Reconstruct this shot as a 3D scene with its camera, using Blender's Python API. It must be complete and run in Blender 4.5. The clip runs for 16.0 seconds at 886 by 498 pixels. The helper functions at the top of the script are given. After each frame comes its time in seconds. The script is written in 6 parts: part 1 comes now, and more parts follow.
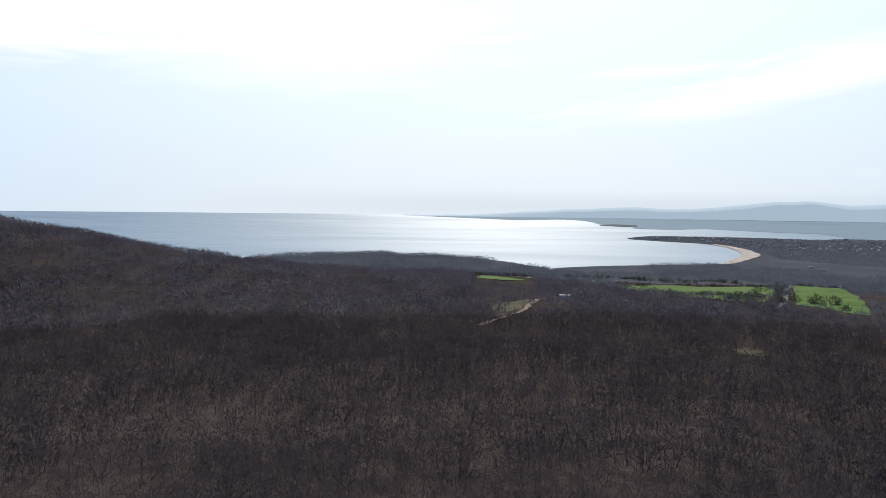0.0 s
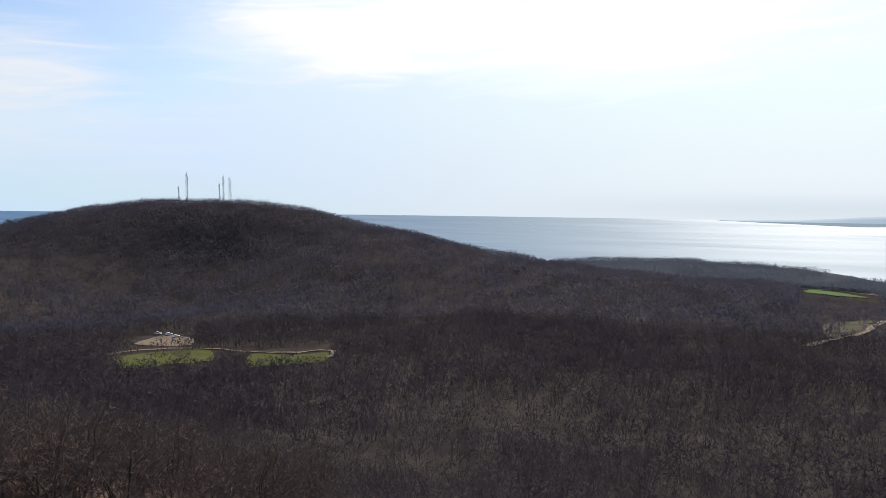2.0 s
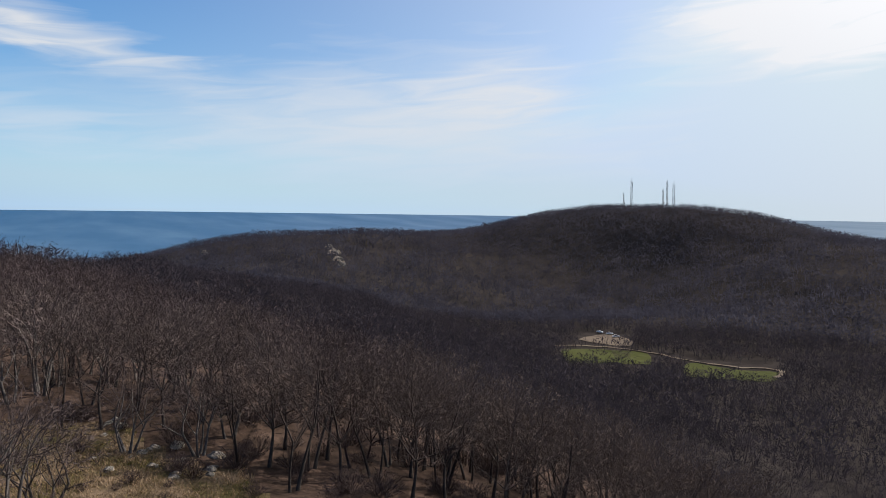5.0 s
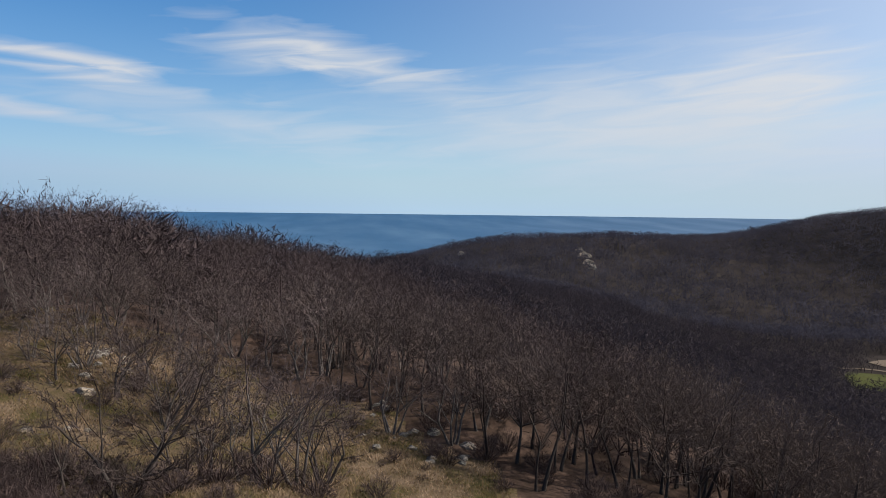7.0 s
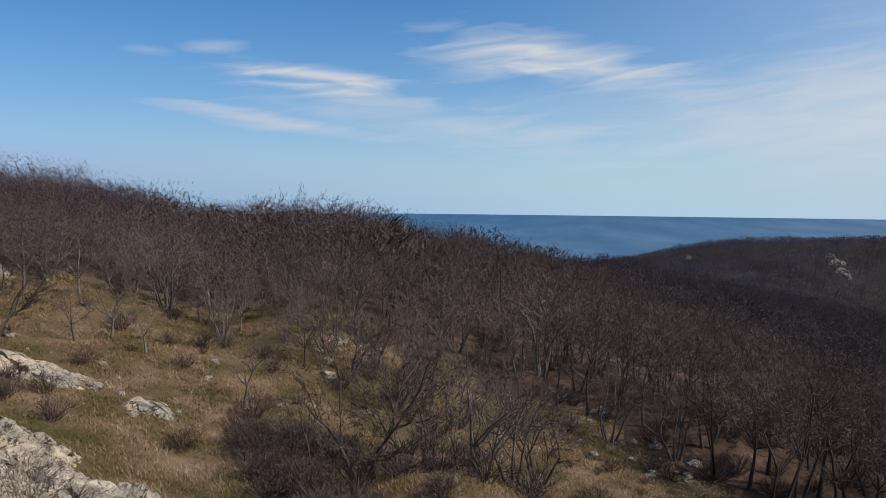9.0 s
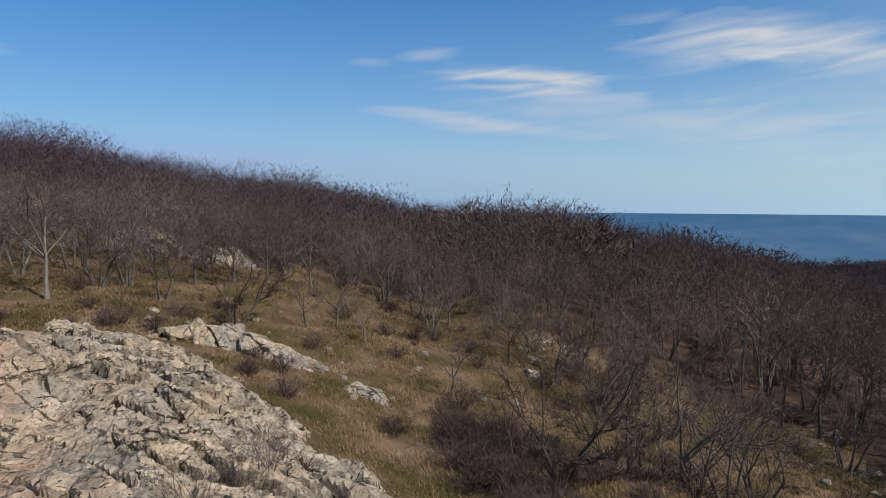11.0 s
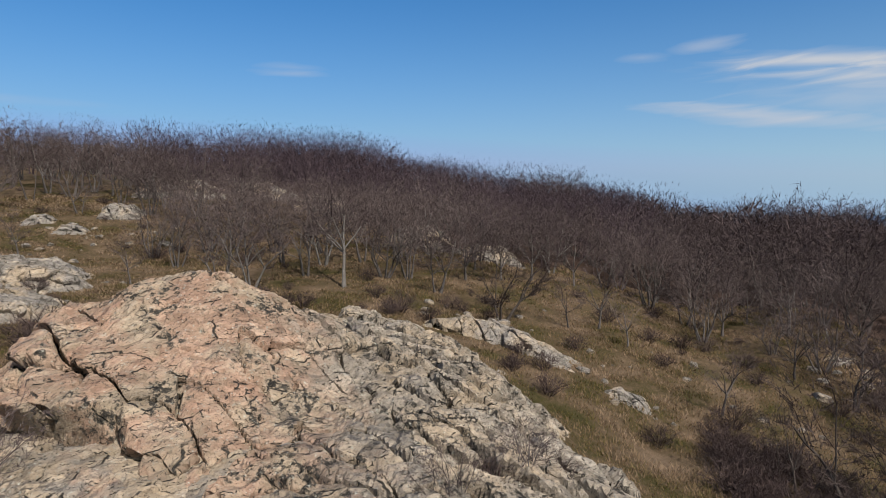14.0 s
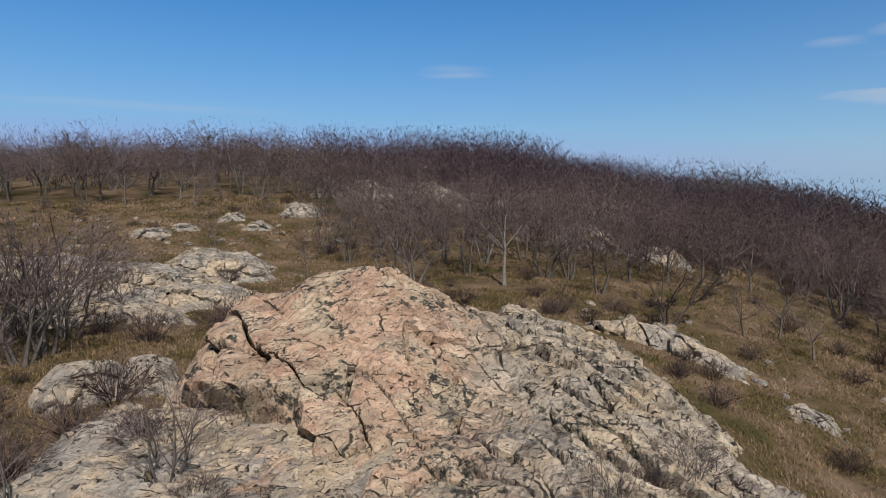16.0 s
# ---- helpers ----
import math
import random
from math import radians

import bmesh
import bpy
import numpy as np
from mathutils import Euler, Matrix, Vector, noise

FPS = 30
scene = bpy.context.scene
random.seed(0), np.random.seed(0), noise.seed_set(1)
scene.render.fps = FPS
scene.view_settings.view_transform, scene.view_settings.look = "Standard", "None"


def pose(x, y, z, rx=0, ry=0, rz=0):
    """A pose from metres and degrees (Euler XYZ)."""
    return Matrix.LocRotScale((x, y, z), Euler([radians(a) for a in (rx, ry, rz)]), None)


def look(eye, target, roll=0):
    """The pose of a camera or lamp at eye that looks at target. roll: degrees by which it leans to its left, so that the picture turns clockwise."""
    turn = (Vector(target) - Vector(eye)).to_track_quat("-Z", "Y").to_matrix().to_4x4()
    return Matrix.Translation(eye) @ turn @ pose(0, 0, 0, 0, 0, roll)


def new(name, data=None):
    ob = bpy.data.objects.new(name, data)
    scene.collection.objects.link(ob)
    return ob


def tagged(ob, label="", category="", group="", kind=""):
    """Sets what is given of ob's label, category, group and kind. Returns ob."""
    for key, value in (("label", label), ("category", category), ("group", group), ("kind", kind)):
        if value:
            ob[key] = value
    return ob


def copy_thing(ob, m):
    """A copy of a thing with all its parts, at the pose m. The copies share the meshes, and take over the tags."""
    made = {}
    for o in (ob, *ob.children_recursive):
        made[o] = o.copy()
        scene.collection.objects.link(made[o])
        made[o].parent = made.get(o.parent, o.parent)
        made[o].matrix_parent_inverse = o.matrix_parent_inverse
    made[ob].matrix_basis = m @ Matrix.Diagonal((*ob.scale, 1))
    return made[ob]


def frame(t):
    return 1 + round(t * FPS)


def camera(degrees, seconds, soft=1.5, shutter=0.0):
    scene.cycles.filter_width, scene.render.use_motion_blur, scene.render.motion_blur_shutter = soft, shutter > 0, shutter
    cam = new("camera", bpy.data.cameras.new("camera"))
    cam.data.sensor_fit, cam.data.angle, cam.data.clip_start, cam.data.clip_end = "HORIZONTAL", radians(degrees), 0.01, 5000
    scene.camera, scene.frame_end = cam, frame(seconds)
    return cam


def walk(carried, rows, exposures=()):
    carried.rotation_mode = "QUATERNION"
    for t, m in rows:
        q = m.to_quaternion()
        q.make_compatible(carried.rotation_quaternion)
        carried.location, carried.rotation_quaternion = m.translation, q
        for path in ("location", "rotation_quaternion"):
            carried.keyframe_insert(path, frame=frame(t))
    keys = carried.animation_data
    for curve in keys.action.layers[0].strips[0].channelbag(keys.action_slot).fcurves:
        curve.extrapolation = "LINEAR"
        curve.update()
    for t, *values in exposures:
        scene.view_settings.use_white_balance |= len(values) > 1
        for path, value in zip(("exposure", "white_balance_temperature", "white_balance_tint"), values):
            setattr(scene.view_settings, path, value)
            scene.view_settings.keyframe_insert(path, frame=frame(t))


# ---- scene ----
EYE = 110.0          # metres above the sea
cam = camera(66.4, 16.0, soft=0.7)
# seconds, turn to the left, look up, lean
TURNS = [
    (0.0, 0.00, -3.28, 0.65),
    (0.5, 6.35, -3.25, 0.70),
    (1.0, 12.72, -3.22, 0.74),
    (1.5, 18.99, -3.20, 0.79),
    (2.0, 25.27, -3.21, 0.76),
    (2.5, 31.59, -3.21, 0.79),
    (3.0, 37.88, -3.26, 0.86),
    (3.5, 44.00, -3.29, 0.89),
    (4.0, 50.00, -3.30, 0.87),
    (4.5, 55.82, -3.29, 0.84),
    (5.0, 61.45, -3.28, 0.80),
    (5.5, 66.91, -3.27, 0.77),
    (6.0, 72.23, -3.27, 0.73),
    (6.5, 77.40, -3.28, 0.70),
    (7.0, 82.44, -3.31, 0.68),
    (7.5, 87.17, -3.30, 0.67),
    (8.0, 91.82, -3.33, 0.66),
    (8.5, 96.34, -3.39, 0.66),
    (9.0, 100.88, -3.36, 0.61),
    (9.5, 105.35, -3.37, 0.54),
    (10.0, 109.73, -3.42, 0.47),
    (10.5, 114.00, -3.49, 0.40),
    (11.0, 118.13, -3.55, 0.37),
    (11.5, 122.09, -3.59, 0.39),
    (12.0, 125.87, -3.60, 0.47),
    (12.5, 129.61, -3.61, 0.63),
    (13.0, 133.30, -3.65, 0.54),
    (13.5, 136.87, -3.63, 0.50),
    (14.0, 140.26, -3.67, 0.52),
    (14.5, 143.63, -3.74, 0.55),
    (15.0, 147.00, -3.82, 0.55),
    (15.5, 150.41, -3.82, 0.52),
    (16.0, 153.82, -3.87, 0.50),
]
walk(cam, [(t, pose(0, 0, EYE, 90 + up, 0, left) @ pose(0, 0, 0, 0, 0, lean)) for t, left, up, lean in TURNS],
     [(0.0, 0.75), (2.0, 0.72), (4.0, 0.6), (6.5, 0.45), (9.0, 0.36), (12.5, 0.28), (16.0, 0.25)])

# ---------------------------------------------------------------- light
SUN_BEARING, SUN_HEIGHT = -5.0, 45.0      # degrees to the left of +y, degrees up


def toward(bearing, distance, z=0.0):
    a = radians(bearing)
    return Vector((-math.sin(a) * distance, math.cos(a) * distance, z))


world = bpy.data.worlds.new("world")
scene.world = world
world.use_nodes = True
wt = world.node_tree
wt.nodes.clear()


def wnode(kind):
    return wt.nodes.new(kind)


def wmath(op, a, b=None, c=None, clamp=False):
    n = wnode("ShaderNodeMath")
    n.operation, n.use_clamp = op, clamp
    for i, v in enumerate((a, b, c)):
        if v is None:
            continue
        if isinstance(v, (int, float)):
            n.inputs[i].default_value = v
        else:
            wt.links.new(v, n.inputs[i])
    return n.outputs[0]


sky = wnode("ShaderNodeTexSky")
sky.sky_type, sky.sun_disc = "NISHITA", False
sky.sun_elevation, sky.sun_rotation = radians(SUN_HEIGHT), radians(-SUN_BEARING)
sky.altitude, sky.air_density, sky.dust_density, sky.ozone_density = 100, 1.1, 0.35, 3.5
coord = wnode("ShaderNodeTexCoord")
turn = wnode("ShaderNodeVectorRotate")
turn.rotation_type = "Z_AXIS"
turn.inputs["Angle"].default_value = radians(-75)      # bearing 75 comes to lie ahead
wt.links.new(coord.outputs["Generated"], turn.inputs["Vector"])
xyz = wnode("ShaderNodeSeparateXYZ")
wt.links.new(turn.outputs[0], xyz.inputs[0])
DEG = 180 / math.pi
bearing_node = wmath("MULTIPLY", wmath("ARCTAN2", xyz.outputs[0], xyz.outputs[1]), -DEG)     # minus 75
height_node = wmath("MULTIPLY", wmath("ARCSINE", xyz.outputs[2]), DEG)
flat = wnode("ShaderNodeCombineXYZ")
wt.links.new(wmath("MULTIPLY", bearing_node, 0.10), flat.inputs[0])
wt.links.new(wmath("ADD", wmath("MULTIPLY", height_node, 0.75), wmath("MULTIPLY", bearing_node, 0.06)), flat.inputs[1])
streaks = wnode("ShaderNodeTexNoise")
streaks.noise_dimensions = "2D"
wt.links.new(flat.outputs[0], streaks.inputs["Vector"])
streaks.inputs["Scale"].default_value = 1.3
streaks.inputs["Detail"].default_value = 4
streaks.inputs["Roughness"].default_value = 0.5
streaks.inputs["Distortion"].default_value = 0.5
ragged = wmath("SUBTRACT", streaks.outputs[0], 0.5)


def cloud(bearing, up, half_width, half_height, slope, density):
    """One bank of thin cloud: an uneven streak in the sky."""
    da = wmath("SUBTRACT", bearing_node, bearing - 75)
    de = wmath("ADD", wmath("SUBTRACT", height_node, up), wmath("MULTIPLY", da, slope))
    d = wmath("ADD", wmath("POWER", wmath("MULTIPLY", da, 1 / half_width), 2.0), wmath("POWER", wmath("MULTIPLY", de, 1 / half_height), 2.0))
    edge = wmath("ADD", wmath("SUBTRACT", 1.0, wmath("SQRT", d)), wmath("MULTIPLY", ragged, 1.25 if half_height < 3.5 else 0.8))
    return wmath("MULTIPLY", wmath("SMOOTH_MIN", wmath("MAXIMUM", edge, 0.0), 1.0, 0.3), density)


# bearing, height, half width, half height, slope, density
CLOUDS = [
    (152.7, 11.0, 2.9, 0.38, 0.00, 0.25),
    (124.3, 11.8, 2.6, 0.43, 0.00, 0.30),
    (119.7, 12.4, 2.9, 0.67, 0.10, 0.40),
    (111.7, 10.7, 9.1, 0.62, -0.04, 0.70),
    (107.9, 9.4, 8.1, 0.81, -0.08, 0.70),
    (115.0, 6.9, 12.5, 0.80, -0.11, 0.85),
    (98.0, 12.1, 7.2, 1.63, 0.00, 0.50),
    (93.1, 12.9, 11.0, 1.91, -0.15, 0.70),
    (86.6, 10.7, 9.6, 1.91, -0.20, 0.40),
    (111.6, 10.9, 8.1, 0.86, -0.08, 0.55),
    (100.2, 6.8, 20.1, 2.39, -0.15, 0.50),
    (72.4, 6.7, 28.7, 5.26, -0.03, 0.55),
    (57.2, 10.1, 8.1, 3.58, 0.00, 0.35),
    (37.9, 14.6, 7.2, 2.63, -0.10, 0.80),
]
SUNWARD_CLOUDS = [
    (33.7, 12.1, 6.2, 1.91, 0.00, 0.80),
    (58.3, 9.4, 8.1, 2.87, 0.00, 0.20),
    (25.5, 15.5, 14.3, 2.87, 0.00, 0.60),
    (-24.1, 9.1, 18.2, 1.53, 0.12, 0.90),
    (-18.7, 11.2, 8.1, 0.67, 0.05, 0.50),
    (-30.4, 10.9, 10.5, 2.15, 0.15, 0.80),
    (30.9, 12.5, 6.2, 2.15, 0.00, 0.60),
    (-32.0, 2.9, 1.1, 0.48, 0.00, 0.50),
    (177.3, 7.2, 14.3, 0.43, 0.00, 0.25),
    (152.5, 10.5, 3.6, 0.33, 0.00, 0.30),
    (33.6, 14.0, 15.8, 4.06, 0.05, 0.90),
    (14.4, 14.0, 20.1, 5.26, 0.00, 0.80),
    (62.0, 6.5, 20.1, 8.13, 0.00, 0.55),
    (-23.2, 1.7, 23.9, 0.57, 0.00, 0.40),
]
cover = None
for row in CLOUDS + SUNWARD_CLOUDS:
    one = cloud(*row)
    cover = one if cover is None else wmath("ADD", cover, one)
cover = wmath("MULTIPLY", cover, 1.0, clamp=True)
# thin high veil, thickest round the sun, and haze over the sea
sunward = wnode("ShaderNodeVectorMath")
sunward.operation = "DOT_PRODUCT"
wt.links.new(coord.outputs["Generated"], sunward.inputs[0])
sd = toward(SUN_BEARING, math.cos(radians(SUN_HEIGHT)), math.sin(radians(SUN_HEIGHT)))
sunward.inputs[1].default_value = sd
wide_sun = wmath("POWER", wmath("MAXIMUM", sunward.outputs["Value"], 0.0), 1.5)
near_sun = wmath("POWER", wmath("MAXIMUM", sunward.outputs["Value"], 0.0), 6.0)
low = wmath("POWER", 2.718, wmath("MULTIPLY", wmath("ABSOLUTE", height_node), -1 / 8.0))
day_side = wmath("ADD", wmath("MULTIPLY", sunward.outputs["Value"], 1.5), 1.0, clamp=True)
haze = wmath("MULTIPLY", low, 0.94)
saturation = wmath("SUBTRACT", 1.42, wmath("MULTIPLY", wide_sun, 1.55))
mixc = wnode("ShaderNodeMix")
mixc.data_type = "RGBA"
wt.links.new(cover, mixc.inputs["Factor"])
clear = wnode("ShaderNodeHueSaturation")
wt.links.new(saturation, clear.inputs["Saturation"])
clear.inputs["Value"].default_value = 1.42
wt.links.new(sky.outputs[0], clear.inputs["Color"])
cap = wnode("ShaderNodeVectorMath")      # the glare round the sun itself is left to the lamp
cap.operation = "MINIMUM"
tone = wnode("ShaderNodeVectorMath")
tone.operation = "MULTIPLY"
wt.links.new(clear.outputs[0], tone.inputs[0])
tone.inputs[1].default_value = (0.93, 1.0, 1.12)
wt.links.new(tone.outputs[0], cap.inputs[0])
limit = wnode("ShaderNodeCombineXYZ")
limit.inputs[0].default_value, limit.inputs[1].default_value = 6.5, 8.1
wt.links.new(wmath("SUBTRACT", 13.5, wmath("MULTIPLY", wide_sun, 7.2)), limit.inputs[2])
wt.links.new(limit.outputs[0], cap.inputs[1])
wt.links.new(cap.outputs[0], mixc.inputs[6])
glow = wnode("ShaderNodeCombineColor")
CLOUD_WHITE = 9.0
lit_cloud = wmath("ADD", CLOUD_WHITE, wmath("MULTIPLY", near_sun, 7.0))
wt.links.new(lit_cloud, glow.inputs[0])
wt.links.new(wmath("MULTIPLY", lit_cloud, 1.0), glow.inputs[1])
wt.links.new(wmath("MULTIPLY", lit_cloud, 1.04), glow.inputs[2])
wt.links.new(glow.outputs[0], mixc.inputs[7])
mixh = wnode("ShaderNodeMix")
mixh.data_type = "RGBA"
wt.links.new(haze, mixh.inputs["Factor"])
wt.links.new(mixc.outputs[2], mixh.inputs[6])
hz = wnode("ShaderNodeCombineColor")
bright = wmath("MULTIPLY", near_sun, 5.0)
for i, (base, day, gain) in enumerate(((2.8, 3.2, 0.5), (4.9, 3.6, -2.8), (9.0, 2.0, -6.0))):
    tint = wmath("ADD", wmath("MULTIPLY", day_side, day), wmath("MULTIPLY", wide_sun, gain))
    wt.links.new(wmath("ADD", wmath("ADD", bright, base), tint), hz.inputs[i])
wt.links.new(hz.outputs[0], mixh.inputs[7])
mixv = wnode("ShaderNodeMix")
mixv.data_type, mixv.blend_type = "RGBA", "ADD"
mixv.inputs["Factor"].default_value = 1.0
veil = wnode("ShaderNodeCombineColor")
v_amount = wmath("ADD", wmath("MULTIPLY", near_sun, 3.4), wmath("MULTIPLY", wide_sun, 2.5))
for i, k in enumerate((0.97, 0.99, 1.0)):
    wt.links.new(wmath("MULTIPLY", v_amount, k), veil.inputs[i])
wt.links.new(mixh.outputs[2], mixv.inputs[6])
wt.links.new(veil.outputs[0], mixv.inputs[7])
bank = wmath("POWER", 2.718, wmath("MULTIPLY", wmath("POWER", wmath("MULTIPLY", wmath("SUBTRACT", height_node, 0.5), 1 / 0.95), 2.0), -1.0))
shoreward = wmath("MULTIPLY", wmath("SUBTRACT", 22.0 - 75.0, bearing_node), 1 / 22.0, clamp=True)
bank = wmath("MULTIPLY", bank, wmath("MULTIPLY", shoreward, 0.42))
greyed = wnode("ShaderNodeMix")
greyed.data_type = "RGBA"
wt.links.new(bank, greyed.inputs["Factor"])
wt.links.new(mixv.outputs[2], greyed.inputs[6])
greyed.inputs[7].default_value = (6.2, 7.2, 8.2, 1)
back = wnode("ShaderNodeBackground")
back.inputs["Strength"].default_value = 0.056
wt.links.new(greyed.outputs[2], back.inputs["Color"])
wt.links.new(back.outputs[0], wnode("ShaderNodeOutputWorld").inputs[0])

sun = new("sun", bpy.data.lights.new("sun", "SUN"))
sun.data.energy, sun.data.angle, sun.data.color = 5.0, radians(0.6), (1.0, 0.94, 0.86)
sun.matrix_world = look(sd * 500, (0, 0, 0))

# ---------------------------------------------------------------- materials
def material(name, stops, scale=1.0, detail_scale=12.0, rough=0.9, bump=0.0, bump_scale=None, spec=0.05, per_object=0.0,
             per_island=0.0, space="position", metal=0.0, mix=0.35, thin=0.0):
    """A surface whose colour runs through stops by noise at two scales, with relief of the same grain."""
    m = bpy.data.materials.new(name)
    m.use_nodes = True
    nt, ln = m.node_tree, m.node_tree.links
    b = nt.nodes["Principled BSDF"]
    b.inputs["Roughness"].default_value = rough
    b.inputs["Metallic"].default_value = metal
    b.inputs["Specular IOR Level"].default_value = spec
    if space == "position":
        src = nt.nodes.new("ShaderNodeNewGeometry").outputs["Position"]
    else:
        src = nt.nodes.new("ShaderNodeTexCoord").outputs["Object"]
    big, fine = nt.nodes.new("ShaderNodeTexNoise"), nt.nodes.new("ShaderNodeTexNoise")
    for n, s, d in ((big, scale, 4), (fine, detail_scale, 5)):
        n.inputs["Scale"].default_value, n.inputs["Detail"].default_value = s, d
        n.inputs["Roughness"].default_value = 0.62
        ln.new(src, n.inputs["Vector"])
    blend = nt.nodes.new("ShaderNodeMix")
    blend.inputs["Factor"].default_value = mix
    ln.new(big.outputs[0], blend.inputs["A"])
    ln.new(fine.outputs[0], blend.inputs["B"])
    value = blend.outputs["Result"]

    def add(extra, amount):
        n = nt.nodes.new("ShaderNodeMath")
        n.operation = "MULTIPLY_ADD"
        ln.new(extra, n.inputs[0])
        n.inputs[1].default_value = amount
        s = nt.nodes.new("ShaderNodeMath")
        s.operation = "SUBTRACT"
        ln.new(value, s.inputs[0])
        s.inputs[1].default_value = amount / 2
        ln.new(s.outputs[0], n.inputs[2])
        return n.outputs[0]

    if per_object:
        value = add(nt.nodes.new("ShaderNodeObjectInfo").outputs["Random"], per_object)
    if per_island:
        value = add(nt.nodes.new("ShaderNodeNewGeometry").outputs["Random Per Island"], per_island)
    ramp = nt.nodes.new("ShaderNodeValToRGB")
    els = ramp.color_ramp.elements
    while len(els) < len(stops):
        els.new(0.5)
    for e, (p, c) in zip(els, stops):
        e.position, e.color = p, (*c, 1)
    ln.new(value, ramp.inputs[0])
    ln.new(ramp.outputs[0], b.inputs["Base Color"])
    if thin:          # sprays of fine twigs pass on part of the light from behind
        through_it = nt.nodes.new("ShaderNodeBsdfTranslucent")
        ln.new(ramp.outputs[0], through_it.inputs["Color"])
        both = nt.nodes.new("ShaderNodeMixShader")
        both.inputs[0].default_value = thin
        ln.new(b.outputs[0], both.inputs[1])
        ln.new(through_it.outputs[0], both.inputs[2])
        ln.new(both.outputs[0], nt.nodes["Material Output"].inputs["Surface"])
    if bump:
        n = nt.nodes.new("ShaderNodeBump")
        n.inputs["Strength"].default_value = bump
        n.inputs["Distance"].default_value = 0.1
        g = fine
        if bump_scale:
            g = nt.nodes.new("ShaderNodeTexNoise")
            g.inputs["Scale"].default_value, g.inputs["Detail"].default_value = bump_scale, 6
            ln.new(src, g.inputs["Vector"])
        ln.new(g.outputs[0], n.inputs["Height"])
        ln.new(n.outputs[0], b.inputs["Normal"])
    return m


LITTER = material("leaf_litter", [(0.34, (0.0216, 0.0143, 0.0101)), (0.5, (0.0475, 0.0305, 0.0231)), (0.64, (0.0900, 0.0584, 0.0448))], 0.35, 3.0, bump=0.6)
# Floor of the deeper woods: the trees' shade is put into its dark colour
SHADED_FLOOR = material("shaded_woodland_floor", [(0.3, (0.0176, 0.0152, 0.0144)), (0.5, (0.0288, 0.0240, 0.0224)), (0.7, (0.0440, 0.0368, 0.0336))], 0.05, 0.8, bump=0.5, spec=0.0)
# Darker than the blades: shade between the tufts is painted into this ground
MEADOW = material("dry_grass", [(0.34, (0.0256, 0.0245, 0.0081)), (0.42, (0.0480, 0.0404, 0.0155)), (0.50, (0.0795, 0.0554, 0.0326)), (0.62, (0.1392, 0.0975, 0.0651))], 0.30, 6.0, bump=0.9, mix=0.42)
BLADES = material("grass_blades", [(0.30, (0.0684, 0.0656, 0.0188)), (0.40, (0.1310, 0.1023, 0.0411)), (0.50, (0.2029, 0.1400, 0.0866)), (0.70, (0.3305, 0.2390, 0.1643))], 0.30, 2.0, per_island=0.2, mix=0.3, thin=0.4)
GREEN = material("green_field", [(0.3, (0.0272, 0.0312, 0.0080)), (0.5, (0.0399, 0.0435, 0.0112)), (0.7, (0.0629, 0.0590, 0.0216))], 0.03, 0.4, mix=0.5)
BRIGHT_GREEN = material("young_wheat", [(0.3, (0.0215, 0.0440, 0.0065)), (0.5, (0.0310, 0.0620, 0.0095)), (0.7, (0.0440, 0.0730, 0.0150))], 0.02, 0.2, mix=0.5)
SCRUB = material("dry_scrub", [(0.3, (0.020, 0.020, 0.010)), (0.5, (0.036, 0.032, 0.018)), (0.7, (0.062, 0.053, 0.032))], 0.06, 0.5)
LANE = material("worn_asphalt_lane", [(0.3, (0.050, 0.047, 0.046)), (0.5, (0.080, 0.076, 0.073)), (0.7, (0.120, 0.112, 0.106))], 0.08, 0.8)
DIRT = material("bare_earth", [(0.3, (0.0723, 0.0541, 0.0424)), (0.5, (0.1105, 0.0845, 0.0640)), (0.7, (0.1573, 0.1271, 0.1016))], 0.08, 0.8)
BARK = material("grey_bark", [(0.25, (0.046, 0.039, 0.036)), (0.5, (0.090, 0.078, 0.072)), (0.75, (0.17, 0.152, 0.14))], 1.5, 18.0, bump=0.5, per_object=0.25, space="object")
PALE_BARK = material("pale_bark", [(0.25, (0.075, 0.068, 0.06)), (0.5, (0.135, 0.122, 0.112)), (0.75, (0.21, 0.195, 0.18))], 1.5, 14.0, bump=0.4, space="object")
TWIGS = material("bare_twigs", [(0.2, (0.0560, 0.0430, 0.0424)), (0.5, (0.0980, 0.0750, 0.0710)), (0.8, (0.1550, 0.1220, 0.1145))], 0.25, 4.0, per_object=0.35, per_island=0.2, space="object", thin=0.12, spec=0.0)
# Half-lit copy of the twigs: part of the slope's shade is in the colour
HALF_LIT_TWIGS = material("half_lit_twigs", [(0.36, (0.0315, 0.0234, 0.0234)), (0.5, (0.0594, 0.0441, 0.0441)), (0.64, (0.0972, 0.0729, 0.0711))], 0.13, 0.8, per_island=0.12, thin=0.08, spec=0.0)
# Dark by nature, and darkened for near trees that stand against the sun
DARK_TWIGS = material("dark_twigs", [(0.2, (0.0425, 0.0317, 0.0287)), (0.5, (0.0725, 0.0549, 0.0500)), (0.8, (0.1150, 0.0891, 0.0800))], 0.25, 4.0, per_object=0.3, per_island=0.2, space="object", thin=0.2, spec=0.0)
DARK_BARK = material("dark_bark", [(0.25, (0.0276, 0.0224, 0.0202)), (0.5, (0.0506, 0.0414, 0.0370)), (0.75, (0.0920, 0.0773, 0.0683))], 1.5, 18.0, bump=0.5, per_object=0.25, space="object")
